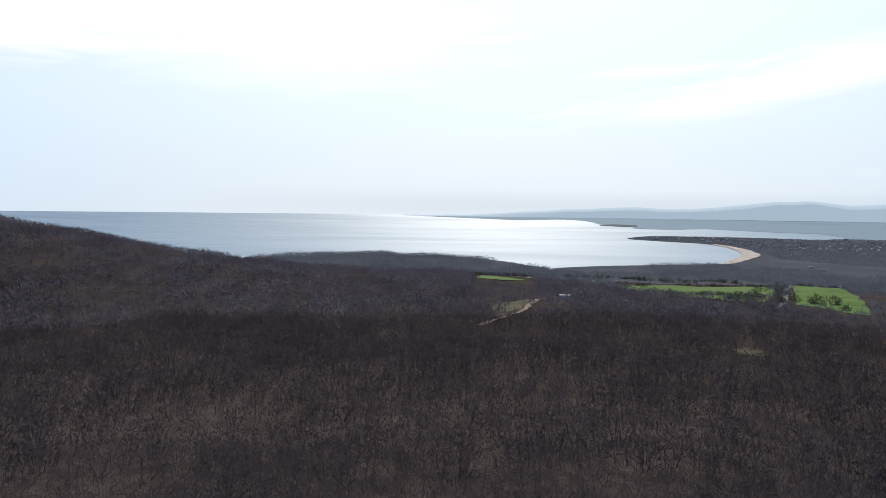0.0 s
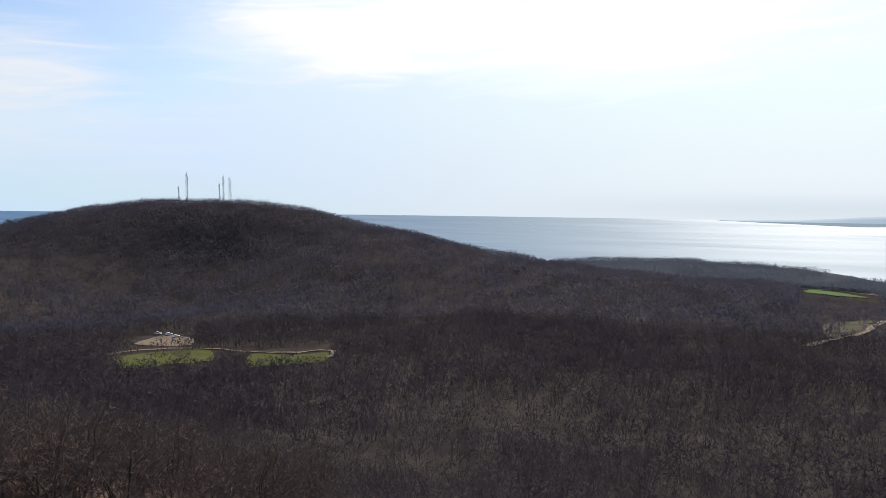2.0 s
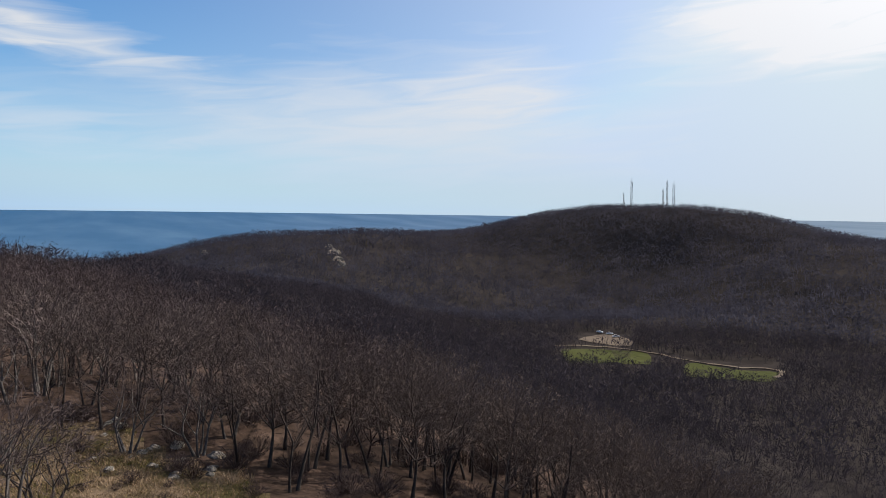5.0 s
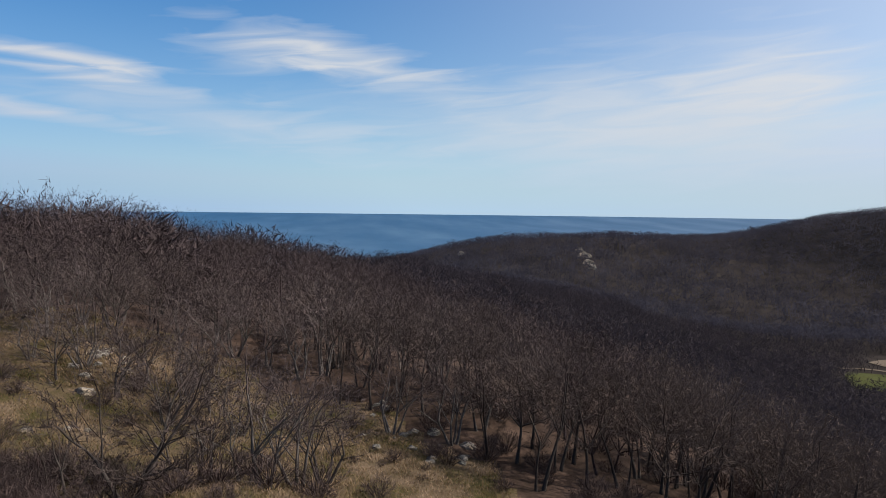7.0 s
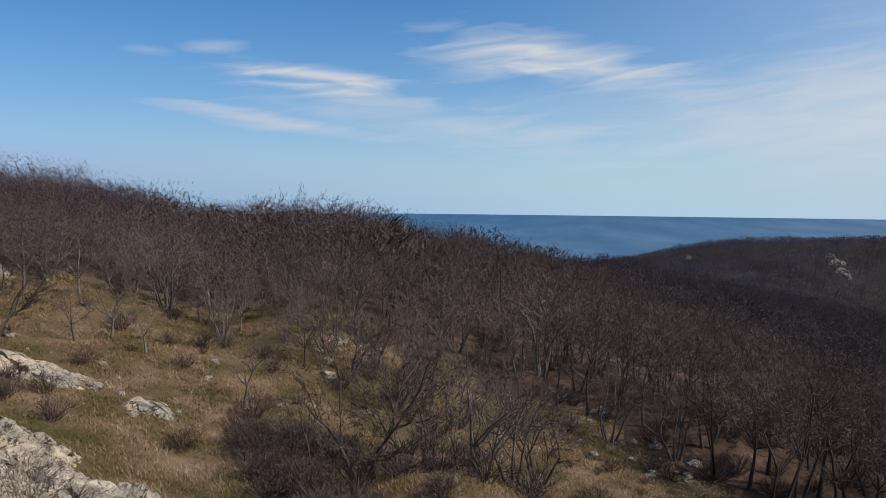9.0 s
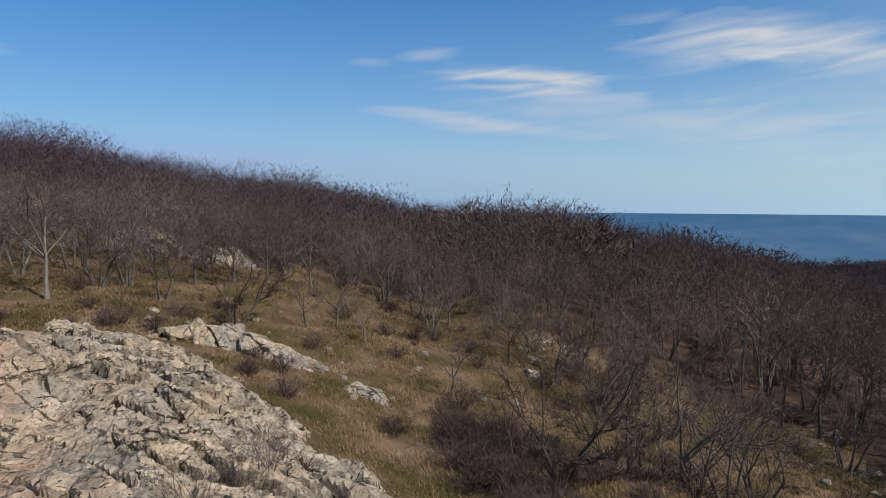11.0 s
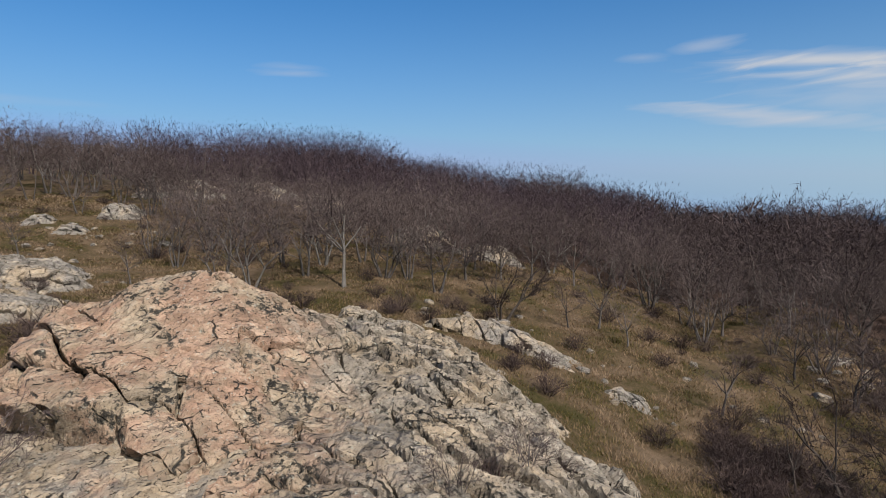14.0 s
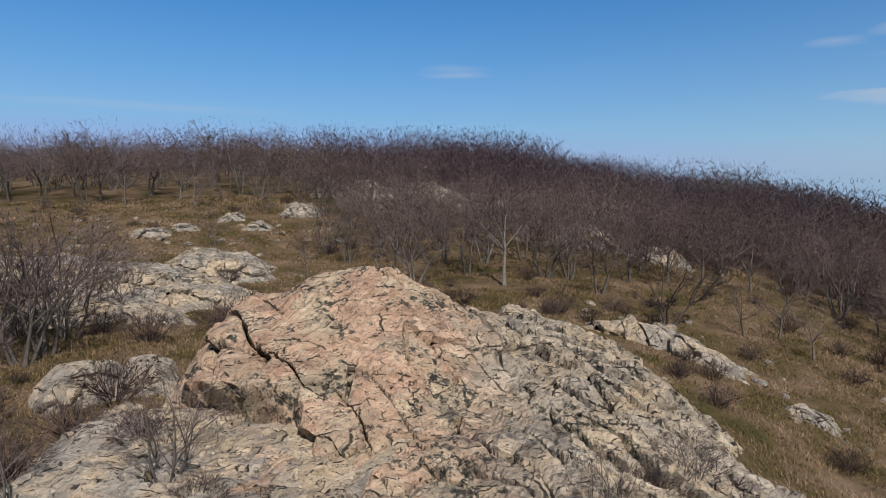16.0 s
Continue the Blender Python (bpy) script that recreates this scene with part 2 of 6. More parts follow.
BRUSH = material("shrub_twigs", [(0.2, (0.0304, 0.0208, 0.0197)), (0.5, (0.0554, 0.0392, 0.0368)), (0.8, (0.0912, 0.0662, 0.0611))], 0.8, 5.0, per_object=0.35, per_island=0.3, space="object")
# Darker copy for woods seen against the sun: their shade is in the colour
DIMMED_WOODS = material("dimmed_bare_woods", [(0.36, (0.0242, 0.0205, 0.0250)), (0.5, (0.0392, 0.0329, 0.0391)), (0.64, (0.0597, 0.0494, 0.0571))], 0.085, 0.5, per_island=0.05, thin=0.34, spec=0.0)
# Bluer and paler than the near woods: haze and side light in the colour
HAZY_HILL_WOODS = material("hill_woods", [(0.36, (0.0319, 0.0302, 0.0402)), (0.5, (0.0522, 0.0487, 0.0635)), (0.64, (0.0787, 0.0731, 0.0920))], 0.03, 0.3, per_island=0.05, thin=0.5, spec=0.0)
# Lighter copy of these woods for the front-lit ridge: sunlight in the colour
LIT_RIDGE_TWIGS = material("lit_ridge_twigs", [(0.36, (0.0412, 0.0294, 0.0328)), (0.5, (0.0743, 0.0535, 0.0599)), (0.64, (0.1196, 0.0876, 0.0960))], 0.13, 0.8, per_island=0.12, thin=0.36, spec=0.0)
# The blue of distant air is mixed into the colour of these woods
HAZY_FAR_WOODS = material("hazy_far_woods", [(0.25, (0.0500, 0.0570, 0.0740)), (0.5, (0.0660, 0.0740, 0.0950)), (0.75, (0.0860, 0.0950, 0.1150))], 0.012, 0.12, thin=0.5, spec=0.0)
HEDGES = material("hedge_trees", [(0.25, (0.0150, 0.0170, 0.0140)), (0.5, (0.0260, 0.0285, 0.0220)), (0.75, (0.0420, 0.0440, 0.0320))], 0.05, 0.6, per_island=0.2, thin=0.4, spec=0.0)
CONCRETE = material("pale_plaster", [(0.25, (0.15, 0.15, 0.15)), (0.5, (0.23, 0.22, 0.21)), (0.75, (0.40, 0.39, 0.37))], 0.02, 0.8, per_object=0.6)
TILES = material("clay_tiles", [(0.25, (0.20, 0.12, 0.10)), (0.5, (0.30, 0.19, 0.15)), (0.75, (0.38, 0.30, 0.26))], 0.02, 1.5, per_object=0.5)
SAND = material("beach_sand", [(0.3, (0.150, 0.134, 0.122)), (0.5, (0.225, 0.203, 0.188)), (0.7, (0.300, 0.275, 0.256))], 0.02, 0.09, spec=0.0)
# Lowland ground with a blue tint painted in for the haze
HAZY_PLAIN = material("coastal_plain", [(0.3, (0.030, 0.033, 0.041)), (0.5, (0.040, 0.044, 0.053)), (0.7, (0.060, 0.061, 0.066))], 0.008, 0.06, spec=0.0)


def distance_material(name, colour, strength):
    """Far land seen through bright air: a plain backdrop, its haze painted as a faint glow."""
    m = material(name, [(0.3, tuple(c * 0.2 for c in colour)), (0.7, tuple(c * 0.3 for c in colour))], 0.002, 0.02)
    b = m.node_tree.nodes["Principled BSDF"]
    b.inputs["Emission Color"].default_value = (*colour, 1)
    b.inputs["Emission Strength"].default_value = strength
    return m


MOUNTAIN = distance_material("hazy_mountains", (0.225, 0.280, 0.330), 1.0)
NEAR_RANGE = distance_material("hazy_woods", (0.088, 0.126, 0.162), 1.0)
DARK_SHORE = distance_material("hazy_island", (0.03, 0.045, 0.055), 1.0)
STEEL = material("weathered_steel", [(0.3, (0.09, 0.09, 0.095)), (0.7, (0.17, 0.17, 0.175))], 0.5, 5.0, rough=0.6, metal=0.3)
WHITE_PAINT = material("white_car_paint", [(0.3, (0.70, 0.70, 0.70)), (0.7, (0.82, 0.82, 0.82))], 0.5, 9.0, rough=0.25, spec=0.5)
GLASS_DARK = material("car_glass", [(0.3, (0.02, 0.022, 0.025)), (0.7, (0.03, 0.032, 0.035))], 1.0, 9.0, rough=0.08, spec=0.6)
RUBBER = material("tyre_rubber", [(0.3, (0.02, 0.02, 0.02)), (0.7, (0.035, 0.035, 0.035))], 3.0, 20.0, rough=0.8)


def water_material():
    m = bpy.data.materials.new("open_sea")
    m.use_nodes = True
    nt, ln = m.node_tree, m.node_tree.links
    b = nt.nodes["Principled BSDF"]
    geo = nt.nodes.new("ShaderNodeNewGeometry")
    stretch = nt.nodes.new("ShaderNodeMapping")
    stretch.inputs["Scale"].default_value = (0.4, 1.5, 1.0)
    ln.new(geo.outputs["Position"], stretch.inputs["Vector"])
    swell = nt.nodes.new("ShaderNodeTexNoise")
    swell.inputs["Scale"].default_value, swell.inputs["Detail"].default_value = 0.0022, 4
    ln.new(stretch.outputs[0], swell.inputs["Vector"])
    ramp = nt.nodes.new("ShaderNodeValToRGB")
    ramp.color_ramp.elements[0].position, ramp.color_ramp.elements[1].position = 0.35, 0.65
    ramp.color_ramp.elements[0].color, ramp.color_ramp.elements[1].color = (0.011, 0.052, 0.112, 1), (0.014, 0.060, 0.126, 1)
    ln.new(swell.outputs[0], ramp.inputs[0])
    ln.new(ramp.outputs[0], b.inputs["Base Color"])
    gust = nt.nodes.new("ShaderNodeMapRange")
    gust.inputs["From Min"].default_value, gust.inputs["From Max"].default_value = 0.35, 0.65
    gust.inputs["To Min"].default_value, gust.inputs["To Max"].default_value = 0.33, 0.47
    ln.new(swell.outputs[0], gust.inputs["Value"])
    ln.new(gust.outputs[0], b.inputs["Roughness"])
    b.inputs["IOR"].default_value = 1.33
    b.inputs["Specular IOR Level"].default_value = 0.42
    return m


WATER = water_material()


def rock_material(name, warm):
    """Weathered stone: cream and grey, rusty where warm, dark lichen and pale crust."""
    m = bpy.data.materials.new(name)
    m.use_nodes = True
    nt, ln = m.node_tree, m.node_tree.links
    b = nt.nodes["Principled BSDF"]
    b.inputs["Roughness"].default_value, b.inputs["Specular IOR Level"].default_value = 0.9, 0.2
    co = nt.nodes.new("ShaderNodeTexCoord").outputs["Object"]

    def noise_node(scale, detail=6, rough=0.65, distort=0.0):
        n = nt.nodes.new("ShaderNodeTexNoise")
        for key, v in (("Scale", scale), ("Detail", detail), ("Roughness", rough), ("Distortion", distort)):
            n.inputs[key].default_value = v
        ln.new(co, n.inputs["Vector"])
        return n.outputs[0]

    def ramp(src, stops):
        r = nt.nodes.new("ShaderNodeValToRGB")
        while len(r.color_ramp.elements) < len(stops):
            r.color_ramp.elements.new(0.5)
        for e, (p, c) in zip(r.color_ramp.elements, stops):
            e.position, e.color = p, (*c, 1)
        ln.new(src, r.inputs[0])
        return r.outputs[0]

    def blend(fac, a, c):
        n = nt.nodes.new("ShaderNodeMix")
        n.data_type = "RGBA"
        ln.new(fac, n.inputs["Factor"])
        ln.new(a, n.inputs[6])
        ln.new(c, n.inputs[7])
        return n.outputs[2]

    def scalar_product(a, c):
        n = nt.nodes.new("ShaderNodeMath")
        n.operation = "MULTIPLY"
        ln.new(a, n.inputs[0])
        ln.new(c, n.inputs[1])
        return n.outputs[0]

    grey = ramp(noise_node(0.9), [(0.3, (0.155, 0.136, 0.118)), (0.5, (0.26, 0.231, 0.205)), (0.7, (0.375, 0.340, 0.306))] if not warm else [(0.3, (0.18, 0.150, 0.121)), (0.5, (0.305, 0.260, 0.212)), (0.7, (0.43, 0.378, 0.315))])
    rust = ramp(noise_node(1.1), [(0.28, (0.240, 0.145, 0.104)), (0.5, (0.362, 0.240, 0.172)), (0.72, (0.45, 0.342, 0.252))])
    ochre = ramp(noise_node(1.6), [(0.3, (0.280, 0.216, 0.152)), (0.7, (0.44, 0.352, 0.260))])
    where = ramp(noise_node(0.16 if warm else 0.3, 3), [(0.40 if warm else 0.62, (0, 0, 0)), (0.52 if warm else 0.72, (1, 1, 1))])
    where2 = ramp(noise_node(0.45, 4), [(0.46, (0, 0, 0)), (0.60, (1, 1, 1))])
    col = blend(where2, blend(where, grey, rust), ochre)
    if warm:
        # the rust is strongest on the high middle face and gives way to grey down the long back
        along = nt.nodes.new("ShaderNodeVectorMath")
        along.operation = "DOT_PRODUCT"
        ln.new(co, along.inputs[0])
        along.inputs[1].default_value = (-0.897, 0.44, 0.0)
        zone = nt.nodes.new("ShaderNodeMapRange")
        for key, v in (("From Min", 5.2), ("From Max", -0.8), ("To Min", -0.35), ("To Max", 0.35)):
            zone.inputs[key].default_value = v
        ln.new(along.outputs["Value"], zone.inputs["Value"])
        both = nt.nodes.new("ShaderNodeMath")
        ln.new(zone.outputs[0], both.inputs[0])
        ln.new(noise_node(0.4, 5), both.inputs[1])
        here = ramp(both.outputs[0], [(0.42, (0, 0, 0)), (0.72, (1, 1, 1))])
        col = blend(here, blend(where2, grey, ochre), blend(where2, rust, ochre))
    lichen = ramp(noise_node(4.5, 8, 0.8, 0.5), [(0.57, (0, 0, 0)), (0.62, (1, 1, 1))])
    dark = ramp(noise_node(9.0), [(0.3, (0.024, 0.021, 0.018)), (0.7, (0.078, 0.069, 0.058))])
    col = blend(lichen, col, dark)
    if warm:          # sheets of black lichen in the broken lower rock
        sheet = scalar_product(ramp(noise_node(0.55, 6, 0.7), [(0.51, (0, 0, 0)), (0.57, (1, 1, 1))]), ramp(noise_node(3.2, 7, 0.75), [(0.48, (0, 0, 0)), (0.54, (1, 1, 1))]))
        col = blend(sheet, col, dark)
    crust = ramp(noise_node(6.0, 8, 0.8), [(0.575, (0, 0, 0)), (0.625, (1, 1, 1))])
    pale = ramp(noise_node(14.0), [(0.3, (0.34, 0.325, 0.272)), (0.7, (0.44, 0.42, 0.365))])
    col = blend(crust, col, pale)
    # angular facets, drawn out along the strike; dark joints run along some of their edges
    bent = nt.nodes.new("ShaderNodeTexNoise")
    bent.inputs["Scale"].default_value, bent.inputs["Detail"].default_value = 1.6, 4
    ln.new(co, bent.inputs["Vector"])
    warp = nt.nodes.new("ShaderNodeVectorMath")
    warp.operation = "MULTIPLY_ADD"
    ln.new(bent.outputs["Color"], warp.inputs[0])
    warp.inputs[1].default_value = (0.35, 0.35, 0.35)
    ln.new(co, warp.inputs[2])
    drawn = nt.nodes.new("ShaderNodeMapping")
    drawn.inputs["Rotation"].default_value = (radians(12), radians(-18), radians(-105))
    drawn.inputs["Scale"].default_value = (0.6, 1.35, 1.1)
    ln.new(warp.outputs[0], drawn.inputs["Vector"])

    def scalar(op, a, c):
        n = nt.nodes.new("ShaderNodeMath")
        n.operation = op
        for i, v in enumerate((a, c)):
            if isinstance(v, float):
                n.inputs[i].default_value = v
            else:
                ln.new(v, n.inputs[i])
        return n.outputs[0]

    def vector(op, a, c):
        n = nt.nodes.new("ShaderNodeVectorMath")
        n.operation = op
        ln.new(a, n.inputs[0])
        if isinstance(c, tuple):
            n.inputs[1].default_value = c
        else:
            ln.new(c, n.inputs[1])
        return n

    height = scalar("MULTIPLY", noise_node(7.0, 9, 0.75, 0.3), 0.10)
    for scale, tilt, width, share in ((0.75, 0.75, 0.016, 0.50), (2.1, 0.7, 0.018, 0.52), (5.5, 0.45, 0.028, 0.58)):
        cell = nt.nodes.new("ShaderNodeTexVoronoi")
        cell.inputs["Scale"].default_value = scale
        ln.new(drawn.outputs[0], cell.inputs["Vector"])
        away = vector("SUBTRACT", drawn.outputs[0], cell.outputs["Position"]).outputs[0]
        lean = vector("SUBTRACT", cell.outputs["Color"], (0.5, 0.5, 0.5)).outputs[0]
        height = scalar("ADD", height, scalar("MULTIPLY", vector("DOT_PRODUCT", away, lean).outputs["Value"], tilt))
        rim = nt.nodes.new("ShaderNodeTexVoronoi")
        rim.feature = "DISTANCE_TO_EDGE"
        rim.inputs["Scale"].default_value = scale
        ln.new(drawn.outputs[0], rim.inputs["Vector"])
        joint = ramp(rim.outputs["Distance"], [(width * 0.5, (1, 1, 1)), (width * 1.5, (0, 0, 0))])
        some = ramp(noise_node(1.1 + scale, 3), [(share, (0, 0, 0)), (share + 0.06, (1, 1, 1))])
        open_joint = scalar("MULTIPLY", joint, some)
        col = blend(open_joint, col, dark)
        height = scalar("SUBTRACT", height, scalar("MULTIPLY", open_joint, 0.12 / scale))
        # each broken face has its own weathering
        tone = nt.nodes.new("ShaderNodeMix")
        tone.data_type, tone.blend_type = "RGBA", "MULTIPLY"
        tone.inputs["Factor"].default_value = 1.0
        ln.new(col, tone.inputs[6])
        shade = nt.nodes.new("ShaderNodeMapRange")
        shade.inputs["To Min"].default_value, shade.inputs["To Max"].default_value = 0.80, 1.16
        ln.new(cell.outputs["Color"], shade.inputs["Value"])
        ln.new(shade.outputs[0], tone.inputs[7])
        col = tone.outputs[2]
    grit = ramp(noise_node(15.0, 5, 0.85), [(0.585, (0, 0, 0)), (0.64, (1, 1, 1))])
    col = blend(grit, col, dark)
    ln.new(col, b.inputs["Base Color"])
    bump = nt.nodes.new("ShaderNodeBump")
    bump.inputs["Strength"].default_value, bump.inputs["Distance"].default_value = 1.0, 1.0
    ln.new(height, bump.inputs["Height"])
    ln.new(bump.outputs[0], b.inputs["Normal"])
    return m


WARM_ROCK, GREY_ROCK = rock_material("rusty_rock", True), rock_material("grey_rock", False)

# ---------------------------------------------------------------- helpers for building
def part(name, data, mat, parent=None, label=""):
    """Links a bmesh or mesh as one object under a thing or part."""
    if isinstance(data, bmesh.types.BMesh):
        me = bpy.data.meshes.new(name)
        data.to_mesh(me)
        data.free()
        data = me
    if mat is not None and not data.materials:
        data.materials.append(mat)
    ob = new(name, data)
    if parent is not None:
        ob.parent = parent
    return tagged(ob, label)


def mesh_of(name, verts, tris=None, quads=None, smooth=False):
    """A mesh from arrays of corners, triangles and quads."""
    verts = np.asarray(verts, dtype=np.float32).reshape(-1, 3)
    tris = np.zeros((0, 3), np.int32) if tris is None else np.asarray(tris, np.int32).reshape(-1, 3)
    quads = np.zeros((0, 4), np.int32) if quads is None else np.asarray(quads, np.int32).reshape(-1, 4)
    me = bpy.data.meshes.new(name)
    me.vertices.add(len(verts))
    me.vertices.foreach_set("co", verts.ravel())
    loops = np.concatenate([tris.ravel(), quads.ravel()])
    me.loops.add(len(loops))
    me.loops.foreach_set("vertex_index", loops)
    me.polygons.add(len(tris) + len(quads))
    starts = np.concatenate([np.arange(len(tris)) * 3, len(tris) * 3 + np.arange(len(quads)) * 4]).astype(np.int32)
    me.polygons.foreach_set("loop_start", starts)
    me.polygons.foreach_set("use_smooth", np.full(len(starts), smooth))
    me.update(calc_edges=True)
    return me


def hashed(ix, iy, k):
    """A number from 0 to 1 for each lattice cell."""
    v = np.sin(ix * 127.1 + iy * 311.7 + k * 74.7) * 43758.5453
    return v - np.floor(v)


def value_noise(x, y, k=0):
    ix, iy = np.floor(x), np.floor(y)
    fx, fy = x - ix, y - iy
    fx, fy = fx * fx * (3 - 2 * fx), fy * fy * (3 - 2 * fy)
    a, b = hashed(ix, iy, k), hashed(ix + 1, iy, k)
    c, d = hashed(ix, iy + 1, k), hashed(ix + 1, iy + 1, k)
    return (a * (1 - fx) + b * fx) * (1 - fy) + (c * (1 - fx) + d * fx) * fy - 0.5


def fractal(x, y, k=0, octaves=4):
    total, amp = 0, 1.0
    for o in range(octaves):
        total = total + amp * value_noise(x * 2 ** o, y * 2 ** o, k + o * 7)
        amp *= 0.5
    return total


# ---------------------------------------------------------------- the lie of the land
BEARINGS = np.array([*range(-40, 191, 10), 225, 260, 295], float)
RING_AT, RING_Z = [], []


def ring(distance, *heights):
    """The ground's height below the flying height, at that distance, over the bearings."""
    RING_AT.append(distance)
    RING_Z.append(heights)


ring(4, -17.4, -17.6, -17.6, -17.6, -17.3, -17.1, -16.6, -16.2, -15.5, -15.0, -14.2, -13.6, -12.8, -12.2, -11.5, -10.9, -10.4, -10.1, -9.8, -9.6, -9.5, -9.6, -9.8, -10.0, -11.8, -14.2, -16.5)
ring(15, -20.4, -21.0, -22.2, -23.5, -24.2, -24.5, -24.3, -23.7, -22.5, -21.2, -19.5, -17.8, -16.0, -14.3, -12.7, -11.4, -10.1, -8.8, -8.0, -8.0, -8.0, -8.0, -8.0, -8.7, -10.8, -11.9, -19.1)
ring(26, -22.0, -21.8, -22.6, -23.8, -24.8, -25.2, -24.9, -23.9, -22.3, -20.4, -18.3, -16.5, -14.6, -12.7, -10.9, -11.0, -10.4, -8.8, -7.2, -7.1, -7.1, -7.1, -7.1, -7.6, -7.7, -6.0, -17.4)
ring(36, -26.1, -24.7, -24.9, -25.8, -26.6, -26.8, -26.2, -24.7, -22.5, -20.0, -17.6, -16.1, -15.2, -14.4, -13.9, -12.7, -11.3, -8.9, -7.2, -7.0, -6.9, -6.8, -6.6, -6.7, -6.5, -5.0, -24.4)
ring(46, -28.3, -27.6, -28.0, -28.8, -29.5, -29.5, -28.7, -26.8, -24.1, -21.3, -18.7, -17.2, -15.6, -15.2, -14.2, -12.5, -10.7, -8.3, -7.2, -6.1, -6.3, -6.3, -6.1, -6.2, -6.4, -5.0, -23.0)
ring(60, -31.8, -31.8, -32.8, -34.0, -34.8, -34.7, -33.6, -31.3, -27.9, -24.8, -21.9, -18.3, -15.6, -14.6, -12.8, -10.4, -10.2, -7.1, -5.5, -4.5, -4.7, -5.0, -4.8, -5.2, -6.0, -6.1, -26.1)
ring(80, -39.1, -39.5, -41.0, -42.6, -43.6, -43.4, -42.2, -40.0, -35.2, -29.9, -26.3, -22.2, -19.2, -16.1, -11.8, -9.0, -8.4, -5.5, -2.9, -1.4, -1.0, -0.8, -1.4, -2.6, -3.2, -9.5, -32.7)
ring(120, -54.4, -54.9, -56.5, -58.2, -60.0, -58.1, -56.0, -53.7, -49.3, -41.5, -35.3, -29.9, -25.3, -17.7, -9.5, -7.9, -6.0, -1.2, 1.2, 4.3, 4.3, 4.3, 3.5, 1.8, 2.3, -22.0, -49.1)
ring(180, -68.1, -65.1, -64.3, -67.2, -68.6, -66.9, -63.5, -61.2, -58.1, -52.6, -45.3, -36.8, -27.7, -18.9, -12.6, -7.2, -5.0, 1.0, 4.3, 6.2, 6.8, 6.6, 5.8, 4.0, -1.7, -32.7, -65.8)
ring(260, -74.8, -71.9, -70.7, -72.1, -73.2, -71.8, -69.2, -68.1, -67.6, -64.2, -56.4, -45.9, -35.8, -28.5, -20.6, -12.9, -13.1, -12.9, -12.9, -13.0, -12.9, -13.0, -13.1, -13.7, -19.3, -49.2, -71.2)
ring(370, -77, -76, -75, -76, -78, -77, -75, -75, -78, -76, -70, -55, -42, -40, -54, -62, -66, -66, -66, -67, -67, -67, -66, -63, -42, -62, -76)
ring(500, -77, -73, -75, -76, -81, -79, -78, -82, -81, -82, -82, -64, -49, -46, -80, -97, -103, -104, -104, -104, -104, -104, -104, -95, -59, -67, -77)
ring(650, -78, -79, -82, -81, -79, -75, -70, -71, -79, -90, -86, -73, -66, -110, -124, -123, -122, -122, -122, -122, -122, -122, -123, -114, -72, -74, -76)
ring(820, -82, -85, -92, -89, -80, -74, -60, -38, -48, -72, -64, -50, -57, -104, -129, -128, -126, -125, -125, -125, -125, -126, -126, -120, -86, -86, -85)
ring(960, -89, -90, -98, -97, -92, -89, -67, -30, 5, -3, -36, -33, -47, -90, -123, -125, -125, -125, -125, -126, -126, -126, -126, -121, -96, -97, -95)
ring(1120, -99, -105, -104, -104, -105, -106, -97, -74, -35, -7, -42, -58, -69, -98, -121, -125, -126, -126, -127, -127, -127, -127, -127, -122, -105, -106, -104)
ring(1400, -109, -107, -106, -115, -100, -96, -113, -127, -124, -112, -116, -119, -118, -120, -126, -127, -127, -128, -128, -128, -128, -128, -128, -126, -116, -117, -115)
ring(1750, -121, -123, -123, -126, -116, -118, -122, -127, -127, -127, -127, -127, -126, -126, -126, -124, -123, -123, -123, -123, -123, -123, -124, -123, -119, -120, -121)
LOG_R = np.log(np.array(RING_AT, float))
B_WRAP = np.concatenate([[BEARINGS[-1] - 360], BEARINGS, [320.0]])
Z_WRAP = np.array(RING_Z, float).T
Z_WRAP = np.concatenate([Z_WRAP[-1:], Z_WRAP, Z_WRAP[:1]])


def glide(u, h, a, b, ma, mb):
    return (2 * u ** 3 - 3 * u ** 2 + 1) * a + (u ** 3 - 2 * u ** 2 + u) * h * ma + (3 * u ** 2 - 2 * u ** 3) * b + (u ** 3 - u ** 2) * h * mb


